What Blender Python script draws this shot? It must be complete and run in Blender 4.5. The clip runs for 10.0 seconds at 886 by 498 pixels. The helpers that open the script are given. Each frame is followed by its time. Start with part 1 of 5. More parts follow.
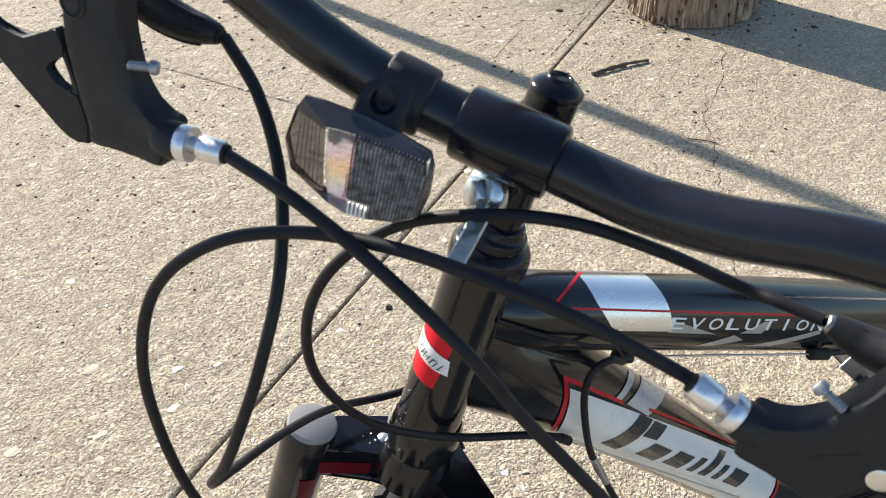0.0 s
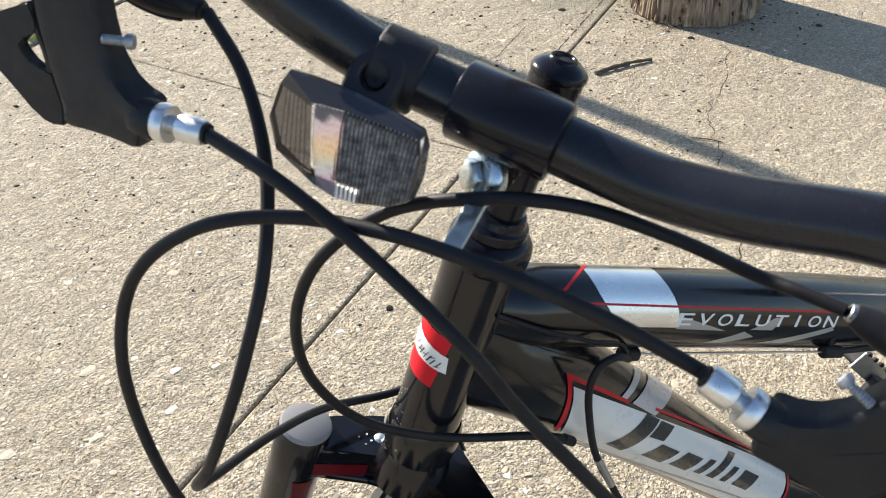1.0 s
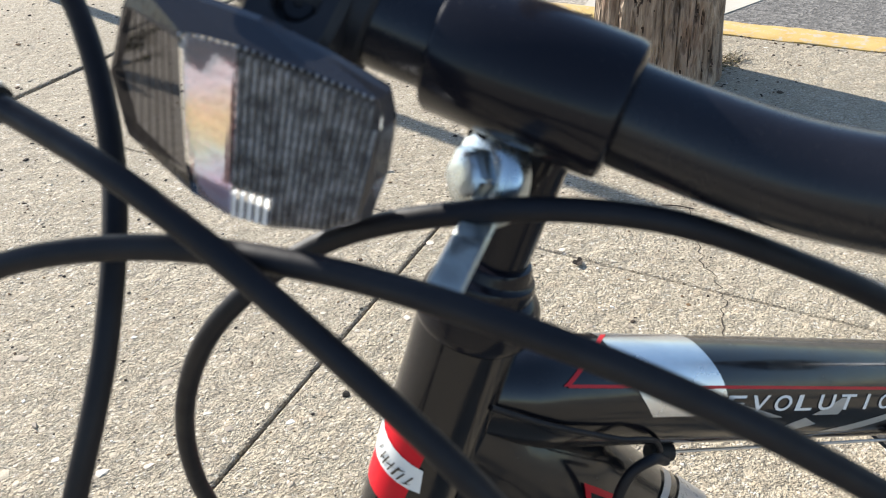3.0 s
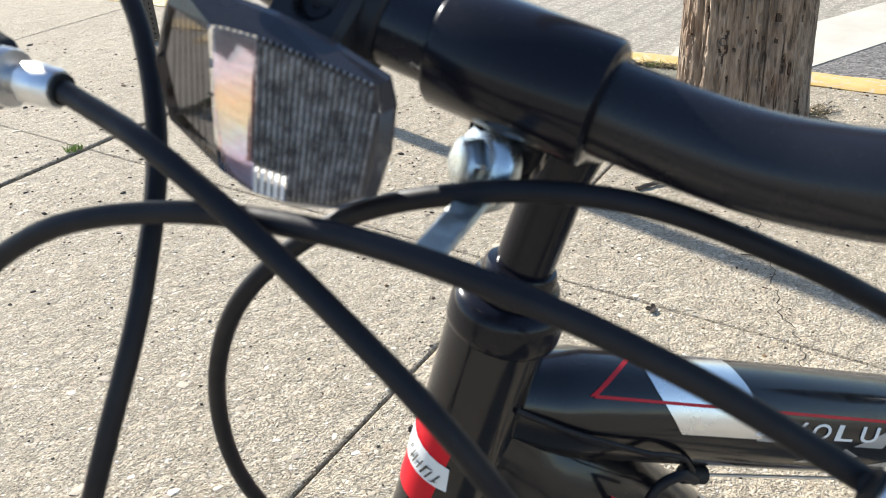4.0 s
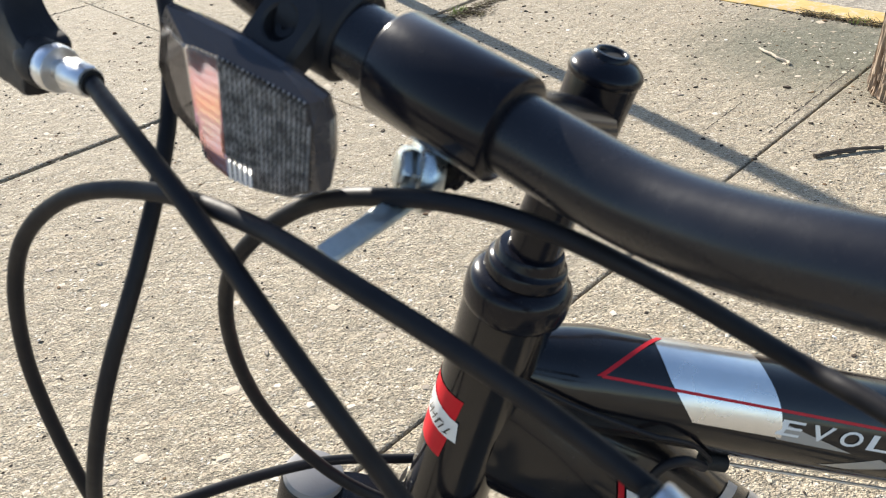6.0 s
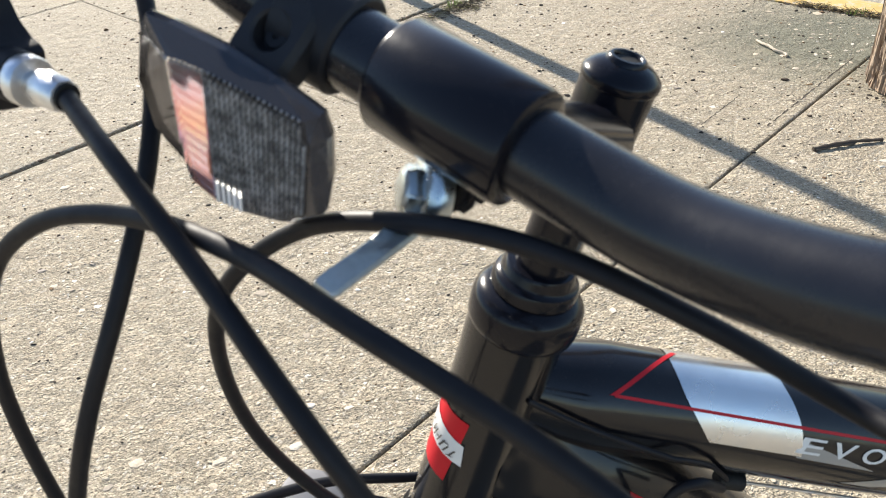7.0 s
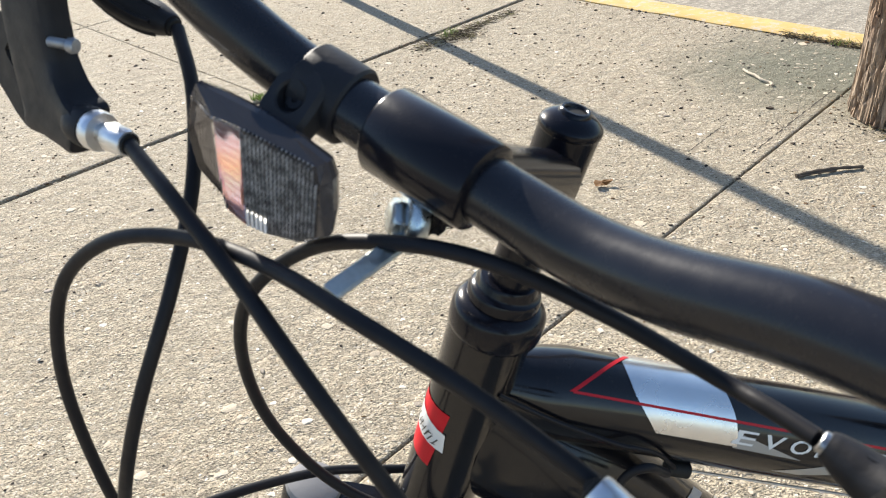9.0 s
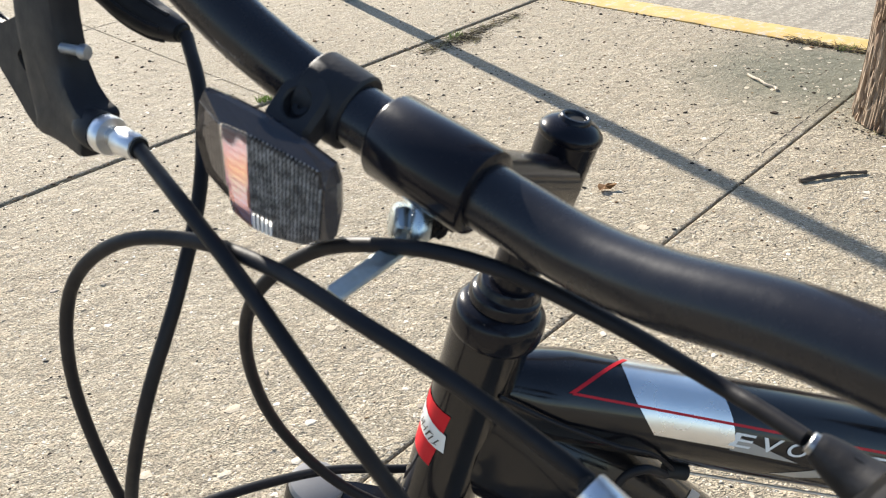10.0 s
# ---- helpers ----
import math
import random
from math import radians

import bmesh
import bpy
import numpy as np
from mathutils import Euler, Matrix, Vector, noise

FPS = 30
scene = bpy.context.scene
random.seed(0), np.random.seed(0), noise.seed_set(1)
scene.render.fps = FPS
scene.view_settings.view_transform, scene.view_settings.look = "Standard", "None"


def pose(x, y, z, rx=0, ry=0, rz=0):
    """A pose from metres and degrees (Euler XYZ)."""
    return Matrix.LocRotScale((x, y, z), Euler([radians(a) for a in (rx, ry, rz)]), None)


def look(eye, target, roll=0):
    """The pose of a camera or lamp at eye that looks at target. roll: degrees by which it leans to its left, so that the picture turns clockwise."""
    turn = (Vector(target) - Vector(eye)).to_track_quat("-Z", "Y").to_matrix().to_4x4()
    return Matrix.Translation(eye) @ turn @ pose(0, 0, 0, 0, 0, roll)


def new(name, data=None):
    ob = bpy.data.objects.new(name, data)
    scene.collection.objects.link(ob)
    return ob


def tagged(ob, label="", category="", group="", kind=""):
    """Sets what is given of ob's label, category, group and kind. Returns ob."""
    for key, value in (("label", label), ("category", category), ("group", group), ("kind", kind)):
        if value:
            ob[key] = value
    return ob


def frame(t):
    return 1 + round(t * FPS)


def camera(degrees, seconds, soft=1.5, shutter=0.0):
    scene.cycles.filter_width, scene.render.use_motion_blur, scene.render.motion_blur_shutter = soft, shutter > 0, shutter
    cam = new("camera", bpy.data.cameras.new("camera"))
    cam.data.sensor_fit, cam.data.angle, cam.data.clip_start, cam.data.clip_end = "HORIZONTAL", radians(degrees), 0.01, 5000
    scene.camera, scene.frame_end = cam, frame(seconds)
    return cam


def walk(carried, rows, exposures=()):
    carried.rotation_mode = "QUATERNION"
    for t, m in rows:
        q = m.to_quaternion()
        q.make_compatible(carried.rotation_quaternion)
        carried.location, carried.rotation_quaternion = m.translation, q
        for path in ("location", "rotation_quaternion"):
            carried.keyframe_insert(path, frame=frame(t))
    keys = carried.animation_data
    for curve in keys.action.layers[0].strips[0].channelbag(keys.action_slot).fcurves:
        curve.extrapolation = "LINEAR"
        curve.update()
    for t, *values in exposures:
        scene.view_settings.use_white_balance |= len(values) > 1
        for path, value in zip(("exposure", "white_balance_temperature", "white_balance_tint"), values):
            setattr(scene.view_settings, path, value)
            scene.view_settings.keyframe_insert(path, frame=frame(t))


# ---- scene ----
cam = camera(54.02, 10.0, 0.8)
cam.data.dof.use_dof, cam.data.dof.focus_distance, cam.data.dof.aperture_fstop = True, 1.2, 28.0
PATH = [
    (0, (-0.1633, -0.4229, 1.1849), (0.1733, 0.8490, 0.2050), -3.50),
    (0.5, (-0.1607, -0.4177, 1.1726), (0.1704, 0.8508, 0.1861), -3.60),
    (1, (-0.1571, -0.4094, 1.1652), (0.1757, 0.8672, 0.1902), -3.70),
    (1.5, (-0.1500, -0.3927, 1.1488), (0.1975, 0.8998, 0.2017), -3.30),
    (2, (-0.1449, -0.3486, 1.1118), (0.2290, 0.9770, 0.1855), -2.87),
    (2.2, (-0.1528, -0.3250, 1.0979), (0.2383, 1.0138, 0.1794), -2.90),
    (2.5, (-0.1513, -0.3009, 1.0830), (0.2796, 1.0393, 0.1846), -2.56),
    (2.7, (-0.1391, -0.2928, 1.0776), (0.3143, 1.0468, 0.1895), -2.41),
    (3.8, (-0.1263, -0.3153, 1.0583), (0.2343, 1.1081, 0.2629), -4.11),
    (4, (-0.1202, -0.3260, 1.0645), (0.1946, 1.1166, 0.2843), -3.78),
    (4.5, (-0.0948, -0.3581, 1.0799), (0.0610, 1.0898, 0.3255), -4.10),
    (5, (-0.0637, -0.3845, 1.0914), (-0.0379, 1.0590, 0.3141), -4.40),
    (5.5, (-0.0497, -0.3813, 1.0996), (-0.0787, 1.0395, 0.2813), -4.70),
    (5.7, (-0.0503, -0.3728, 1.0963), (-0.0863, 1.0409, 0.2658), -4.88),
    (6.8, (-0.0525, -0.3355, 1.0872), (-0.0839, 1.0648, 0.2340), -5.47),
    (7, (-0.0543, -0.3341, 1.0881), (-0.0841, 1.0654, 0.2345), -5.40),
    (7.5, (-0.0560, -0.3396, 1.0906), (-0.0827, 1.0615, 0.2378), -5.20),
    (8, (-0.0553, -0.3692, 1.1070), (-0.0645, 1.0461, 0.2796), -4.60),
    (8.5, (-0.0513, -0.3834, 1.1136), (-0.0701, 1.0341, 0.2903), -4.70),
    (9, (-0.0465, -0.3979, 1.1226), (-0.0674, 1.0238, 0.3059), -5.00),
    (9.5, (-0.0460, -0.3989, 1.1234), (-0.0684, 1.0233, 0.3075), -4.80),
    (10, (-0.0452, -0.4044, 1.1267), (-0.0736, 1.0206, 0.3141), -4.80),
]
walk(cam, [(t, look(e, g, r)) for t, e, g, r in PATH], [(0.0, 1.04, 6500, 10), (2.0, 1.03, 6420, 10), (2.5, 1.01, 6250, 10), (4.0, 1.12, 6180, 10), (4.6, 1.15, 6360, 10), (5.5, 0.99, 6470, 10), (7.0, 1.04, 6490, 10), (9.5, 1.02, 6490, 10), (10.0, 1.02, 6490, 10)])

# ---- light: low clear sun from behind and to one side, blue sky ----
SUN_AZ, SUN_EL = math.atan2(-0.445, 0.895), radians(30)
world = bpy.data.worlds.new("sky")
scene.world = world
world.use_nodes = True
wn = world.node_tree
sky = wn.nodes.new("ShaderNodeTexSky")
sky.sky_type, sky.sun_disc = "NISHITA", False
sky.dust_density, sky.ozone_density = 0.5, 1.6
sky.sun_elevation, sky.sun_rotation = SUN_EL, SUN_AZ % (2 * math.pi)
wn.links.new(sky.outputs[0], wn.nodes["Background"].inputs[0])
wn.nodes["Background"].inputs[1].default_value = 0.10
sun = new("sun", bpy.data.lights.new("sun", "SUN"))
sun.data.energy, sun.data.angle, sun.data.color = 5.0, radians(0.53), (1.0, 0.93, 0.82)
TO_SUN = Vector((math.sin(SUN_AZ) * math.cos(SUN_EL), math.cos(SUN_AZ) * math.cos(SUN_EL), math.sin(SUN_EL)))
sun.matrix_world = look(TO_SUN * 50, (0, 0, 0))


# ---- materials ----
class Nodes:
    """A small wrapper to wire a procedural material."""

    def __init__(self, name, rough=0.5, metal=0.0, color=(0.5, 0.5, 0.5), **more):
        self.mat = bpy.data.materials.new(name)
        self.mat.use_nodes = True
        self.t = self.mat.node_tree
        self.b = self.t.nodes["Principled BSDF"]
        self.set("Base Color", (*color, 1))
        self.set("Roughness", rough)
        self.set("Metallic", metal)
        for k, v in more.items():
            self.set(k.replace("_", " "), v)
        self.co = self.t.nodes.new("ShaderNodeTexCoord").outputs["Object"]

    def set(self, socket, v):
        if isinstance(v, (int, float, tuple)):
            self.b.inputs[socket].default_value = v
        else:
            self.t.links.new(v, self.b.inputs[socket])
        return self

    def node(self, kind, out=0, **inputs):
        n = self.t.nodes.new(kind)
        for k, v in inputs.items():
            s = n.inputs[int(k[1:])] if k[0] == "i" and k[1:].isdigit() else n.inputs[k.replace("_", " ")]
            if isinstance(v, (int, float, tuple)):
                s.default_value = v
            else:
                self.t.links.new(v, s)
        self.last = n
        return n.outputs[out]

    def map(self, sx=1, sy=1, sz=1, rot=(0, 0, 0)):
        return self.node("ShaderNodeMapping", Vector=self.co, Scale=(sx, sy, sz), Rotation=rot)

    def noise(self, scale, detail=4, rough=0.55, vec=None):
        return self.node("ShaderNodeTexNoise", 0, Vector=vec or self.co, Scale=scale, Detail=detail, Roughness=rough)

    def voronoi(self, scale, out=0, vec=None, feature="F1"):
        o = self.node("ShaderNodeTexVoronoi", out, Vector=vec or self.co, Scale=scale)
        self.last.feature = feature
        return self.last.outputs[out]

    def ramp(self, fac, *stops):
        o = self.node("ShaderNodeValToRGB", 0, Fac=fac)
        e = self.last.color_ramp.elements
        while len(e) < len(stops):
            e.new(0.5)
        for el, (p, c) in zip(e, stops):
            el.position, el.color = p, (*c, 1) if len(c) == 3 else c
        return o

    def mix(self, fac, a, b, kind="MIX"):
        n = self.t.nodes.new("ShaderNodeMix")
        n.data_type, n.blend_type = "RGBA", kind
        for s, v in ((n.inputs[0], fac), (n.inputs[6], a), (n.inputs[7], b)):
            if isinstance(v, tuple):
                s.default_value = v if len(v) == 4 else (*v, 1)
            elif isinstance(v, (int, float)):
                s.default_value = v
            else:
                self.t.links.new(v, s)
        return n.outputs[2]

    def math(self, op, a, b=0.0):
        n = self.t.nodes.new("ShaderNodeMath")
        n.operation = op
        for s, v in zip(n.inputs, (a, b)):
            if isinstance(v, (int, float)):
                s.default_value = v
            else:
                self.t.links.new(v, s)
        return n.outputs[0]

    def bump(self, height, dist=0.001, strength=1.0, normal=None):
        kw = dict(Height=height, Distance=dist, Strength=strength)
        if normal is not None:
            kw["Normal"] = normal
        return self.node("ShaderNodeBump", 0, **kw)

    def randomly(self):
        return self.node("ShaderNodeObjectInfo", 5)

    def island(self):
        n = self.t.nodes.new("ShaderNodeNewGeometry")
        return n.outputs["Random Per Island"]


def concrete():
    m = Nodes("aggregate_concrete", rough=0.9)
    big = m.noise(0.9, 5, 0.6)
    mid = m.noise(8, 5, 0.6)
    base = m.ramp(m.math("ADD", m.math("MULTIPLY", big, 0.6), m.math("MULTIPLY", mid, 0.4)),
                  (0.36, (0.375, 0.307, 0.208)), (0.5, (0.455, 0.383, 0.27)), (0.66, (0.515, 0.443, 0.325)))
    # grit of several sizes standing out of the worn cement
    push = m.node("ShaderNodeVectorMath", 0, i0=m.node("ShaderNodeTexNoise", 1, Vector=m.co, Scale=70, Detail=3), i1=(0.012, 0.012, 0.012))
    m.last.operation = "MULTIPLY"
    warp = m.node("ShaderNodeVectorMath", 0, i0=m.co, i1=push)
    tone = m.node("ShaderNodeSeparateColor", 0, Color=m.voronoi(150, 1, warp))
    grit = m.ramp(tone, (0.0, (0.16, 0.125, 0.085)), (0.14, (0.29, 0.235, 0.16)), (0.5, (0.44, 0.37, 0.262)), (0.90, (0.52, 0.45, 0.335)), (1.0, (0.74, 0.69, 0.60)))
    tint = m.ramp(m.noise(17, 4, 0.6), (0.56, (0, 0, 0)), (0.72, (1, 1, 1)))
    base = m.mix(m.math("MULTIPLY", tint, 0.35), base, (0.50, 0.34, 0.20))
    c = m.mix(0.50, base, grit)
    # small crumbs of every shade, and shallow pits coloured dark for their dirt and inner shadow
    crumb = m.node("ShaderNodeSeparateColor", 0, Color=m.voronoi(330, 1, m.map(1, 1, 1, (0, 0, 0.3))))
    c = m.mix(0.68, c, m.ramp(crumb, (0.0, (0.30, 0.30, 0.30)), (0.3, (0.47, 0.47, 0.47)), (0.8, (0.55, 0.55, 0.55)), (1.0, (0.74, 0.74, 0.74))), "OVERLAY")
    # hollows a little longer across the sun's direction, following the shaded sides of the grit
    turned = m.node("ShaderNodeMapping", Vector=m.map(1, 1, 1, (0, 0, -0.46)), Scale=(0.92, 1.06, 1.0))
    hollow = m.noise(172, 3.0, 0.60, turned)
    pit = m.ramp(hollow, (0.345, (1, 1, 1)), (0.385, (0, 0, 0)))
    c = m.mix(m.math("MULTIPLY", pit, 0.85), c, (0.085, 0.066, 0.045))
    # old stains, and each slab a little different
    st = m.ramp(m.noise(2.3, 6, 0.7), (0.54, (0, 0, 0)), (0.76, (1, 1, 1)))
    c = m.mix(m.math("MULTIPLY", st, 0.22), c, (0.24, 0.20, 0.155))
    oil = m.node("ShaderNodeVectorMath", 1, i0=m.co, i1=(1.33, 2.66, 0.0))
    m.last.operation = "DISTANCE"
    oil = m.ramp(m.math("ADD", oil, m.math("MULTIPLY", m.noise(6, 5, 0.6), 0.35)), (0.38, (1, 1, 1)), (0.80, (0, 0, 0)))
    c = m.mix(m.math("MULTIPLY", oil, 0.85), c, (0.135, 0.14, 0.092))
    c = m.mix(m.math("MULTIPLY", m.randomly(), 0.10), c, (0.42, 0.38, 0.32))
    m.set("Base Color", c)
    flat = m.ramp(m.voronoi(150, 0, warp), (0.28, (1, 1, 1)), (0.50, (0, 0, 0)))
    deep = m.ramp(hollow, (0.33, (0, 0, 0)), (0.46, (1, 1, 1)))
    grain = m.ramp(m.voronoi(290, 0, warp), (0.10, (1, 1, 1)), (0.62, (0, 0, 0)))
    h = m.math("ADD", m.math("ADD", m.math("MULTIPLY", flat, 0.14), m.math("MULTIPLY", deep, 0.50)), m.math("ADD", m.math("MULTIPLY", m.noise(200, 3.0, 0.55, turned), 0.34), m.math("MULTIPLY", grain, 0.16)))
    worn = m.ramp(m.noise(19, 4, 0.65), (0.36, (0.38, 0.38, 0.38)), (0.62, (1.05, 1.05, 1.05)))
    m.set("Normal", m.bump(m.math("MULTIPLY", h, worn), 0.0128, 1.0))
    return m.mat


def pebble_mat():
    m = Nodes("pebble", rough=0.75)
    c = m.ramp(m.island(), (0.0, (0.24, 0.20, 0.155)), (0.25, (0.40, 0.33, 0.235)), (0.6, (0.50, 0.42, 0.305)), (0.9, (0.58, 0.50, 0.385)), (1.0, (0.80, 0.76, 0.68)))
    m.set("Base Color", m.mix(0.35, c, m.ramp(m.noise(300, 3), (0.3, (0.25, 0.25, 0.25)), (0.7, (0.75, 0.75, 0.75))), "OVERLAY"))
    m.set("Normal", m.bump(m.noise(500, 3), 0.0006, 0.7))
    return m.mat


def straw_mat():
    m = Nodes("dry_straw", rough=0.9)
    m.set("Base Color", m.ramp(m.island(), (0.0, (0.03, 0.022, 0.014)), (0.45, (0.11, 0.08, 0.045)), (0.8, (0.26, 0.20, 0.11)), (1.0, (0.36, 0.33, 0.12))))
    return m.mat


def debris_mat():
    m = Nodes("dry_debris", rough=0.9)
    m.set("Base Color", m.ramp(m.island(), (0.0, (0.018, 0.014, 0.010)), (0.6, (0.06, 0.042, 0.027)), (0.85, (0.15, 0.085, 0.04)), (1.0, (0.28, 0.19, 0.10))))
    return m.mat


def yellow_paint():
    m = Nodes("yellow_kerb_paint", rough=0.75)
    n1 = m.noise(9, 6, 0.65)
    worn = m.ramp(m.noise(22, 6, 0.75), (0.51, (0, 0, 0)), (0.60, (1, 1, 1)))
    c = m.ramp(n1, (0.3, (0.50, 0.32, 0.085)), (0.7, (0.62, 0.43, 0.15)))
    m.set("Base Color", m.mix(m.math("MULTIPLY", worn, 0.8), c, (0.48, 0.43, 0.35)))
    m.set("Normal", m.bump(m.noise(160, 4, 0.7), 0.002, 0.7))
    return m.mat


def asphalt(name, dark, light):
    m = Nodes(name, rough=0.9)
    cell = m.node("ShaderNodeSeparateColor", 0, Color=m.voronoi(80, 1))
    c = m.ramp(cell, (0.0, dark), (0.7, light), (1.0, tuple(min(1, v * 1.5) for v in light)))
    c = m.mix(m.math("MULTIPLY", m.noise(1.2, 5), 0.5), c, tuple(v * 0.8 for v in light))
    m.set("Base Color", c)
    score = m.node("ShaderNodeTexWave", 0, Vector=m.map(1, 1, 1, (0, 0, 0.9)), Scale=1.6, Distortion=3.0, Detail=3.0)
    m.set("Base Color", m.mix(m.math("MULTIPLY", m.ramp(score, (0.86, (0, 0, 0)), (0.97, (1, 1, 1))), 0.45), c, tuple(v * 0.55 for v in light)))
    m.set("Normal", m.bump(m.voronoi(80, 0), 0.004, 0.8))
    return m.mat


def cream_concrete():
    m = Nodes("cream_concrete", rough=0.85)
    c = m.ramp(m.noise(3, 6, 0.65), (0.3, (0.44, 0.40, 0.325)), (0.7, (0.56, 0.52, 0.435)))
    m.set("Base Color", c)
    m.set("Normal", m.bump(m.noise(120, 4), 0.002, 0.5))
    return m.mat


def dirt():
    m = Nodes("joint_dirt", rough=0.95)
    m.set("Base Color", m.ramp(m.noise(35, 5), (0.3, (0.028, 0.021, 0.015)), (0.7, (0.095, 0.075, 0.052))))
    m.set("Normal", m.bump(m.noise(200, 4), 0.003, 0.8))
    return m.mat


def pole_wood():
    m = Nodes("weathered_pole_wood", rough=0.92)
    grain = m.noise(1.0, 7, 0.7, m.map(95, 95, 8.0))
    wide = m.noise(1.0, 5, 0.6, m.map(14, 14, 3.0))
    flake = m.noise(1.0, 5, 0.65, m.map(34, 34, 11.0))
    c = m.ramp(m.math("ADD", m.math("MULTIPLY", grain, 0.5), m.math("ADD", m.math("MULTIPLY", wide, 0.25), m.math("MULTIPLY", flake, 0.25))),
               (0.33, (0.085, 0.055, 0.036)), (0.43, (0.23, 0.16, 0.107)), (0.52, (0.37, 0.27, 0.185)), (0.64, (0.60, 0.475, 0.345)))
    red = m.ramp(m.noise(1.0, 4, 0.6, m.map(9, 9, 3.5)), (0.54, (0, 0, 0)), (0.66, (1, 1, 1)))
    c = m.mix(m.math("MULTIPLY", red, 0.45), c, m.mix(0.6, c, (0.30, 0.13, 0.06)))
    grey = m.ramp(m.noise(3.0, 5, 0.6), (0.42, (0, 0, 0)), (0.62, (1, 1, 1)))
    c = m.mix(m.math("MULTIPLY", grey, 0.4), c, m.mix(0.5, c, (0.28, 0.25, 0.22)))
    crack = m.ramp(m.noise(1.0, 3, 0.5, m.map(44, 44, 2.0)), (0.37, (1, 1, 1)), (0.42, (0, 0, 0)))
    c = m.mix(m.math("MULTIPLY", crack, 0.6), c, (0.06, 0.040, 0.027))
    pits = m.ramp(m.voronoi(1.0, 0, m.map(30, 30, 13.0)), (0.17, (1, 1, 1)), (0.30, (0, 0, 0)))
    some = m.ramp(m.noise(1.0, 2, 0.5, m.map(6, 6, 5)), (0.42, (0, 0, 0)), (0.52, (1, 1, 1)))
    pits = m.math("MULTIPLY", pits, some)
    m.set("Base Color", m.mix(m.math("MULTIPLY", pits, 0.5), c, (0.06, 0.038, 0.025)))
    h = m.math("SUBTRACT", m.math("ADD", grain, m.math("MULTIPLY", flake, 0.9)), m.math("ADD", m.math("MULTIPLY", crack, 0.9), m.math("MULTIPLY", pits, 0.7)))
    m.set("Normal", m.bump(h, 0.013, 1.0))
    return m.mat


def gloss_paint(name, color, rough=0.16, flake=0.4, coat=0.5, wear=0.22, spec=None):
    m = Nodes(name, rough=rough, color=color, Coat_Weight=coat, Coat_Roughness=0.06)
    m.set("Specular IOR Level", 0.3 + 0.4 * coat if spec is None else spec)
    dust = m.noise(55, 6, 0.7)
    m.set("Roughness", m.ramp(dust, (0.35, (rough,) * 3), (0.75, (min(1, rough + wear),) * 3)))
    speck = m.ramp(m.noise(900, 2), (0.66, (0, 0, 0)), (0.74, (1, 1, 1)))
    m.set("Base Color", m.mix(m.math("MULTIPLY", speck, 0.25 * flake), (*color, 1), (0.35, 0.31, 0.26, 1)))
    m.set("Normal", m.bump(m.noise(140, 3), 0.0002, 0.25))
    return m.mat


def plastic(name, color, rough=0.45, grain=600, dust=0.1, spec=0.4):
    m = Nodes(name, rough=rough, color=color)
    d = m.noise(40, 6, 0.7)
    m.set("Base Color", m.mix(m.math("MULTIPLY", m.ramp(d, (0.45, (0, 0, 0)), (0.8, (1, 1, 1))), dust), (*color, 1), (0.16, 0.145, 0.125, 1)))
    m.set("Specular IOR Level", spec)
    m.set("Roughness", m.ramp(m.noise(90, 5), (0.3, (rough - 0.07,) * 3), (0.7, (rough + 0.12,) * 3)))
    m.set("Normal", m.bump(m.noise(grain, 3), 0.0003, 0.35))
    return m.mat


def metal(name, color, rough=0.25, scratch=200):
    m = Nodes(name, rough=rough, metal=1.0, color=color)
    m.set("Roughness", m.ramp(m.noise(scratch, 5, 0.7), (0.3, (rough * 0.7,) * 3), (0.75, (min(1, rough * 1.7),) * 3)))
    d = m.ramp(m.noise(70, 6, 0.7), (0.5, (0, 0, 0)), (0.8, (1, 1, 1)))
    m.set("Base Color", m.mix(m.math("MULTIPLY", d, 0.35), (*color, 1), (color[0] * 0.5, color[1] * 0.47, color[2] * 0.42, 1)))
    m.set("Normal", m.bump(m.noise(scratch * 2, 3), 0.0002, 0.25))
    return m.mat


def clear_plastic(name, color):
    m = Nodes(name, rough=0.05, color=color, Transmission_Weight=1.0, IOR=1.06)
    m.set("Roughness", m.ramp(m.noise(160, 5), (0.35, (0.06,) * 3), (0.8, (0.20,) * 3)))
    return m.mat


def smoky_plastic():
    m = Nodes("smoky_reflector_plastic", rough=0.18, color=(0.030, 0.033, 0.044), Transmission_Weight=0.16, IOR=1.5)
    m.set("Roughness", m.ramp(m.noise(200, 5), (0.35, (0.09,) * 3), (0.8, (0.26,) * 3)))
    m.set("Normal", m.bump(m.noise(400, 3), 0.0003, 0.4))
    return m.mat


FOIL_FOOT, FOIL_HEAD = 0.9774, 1.0166


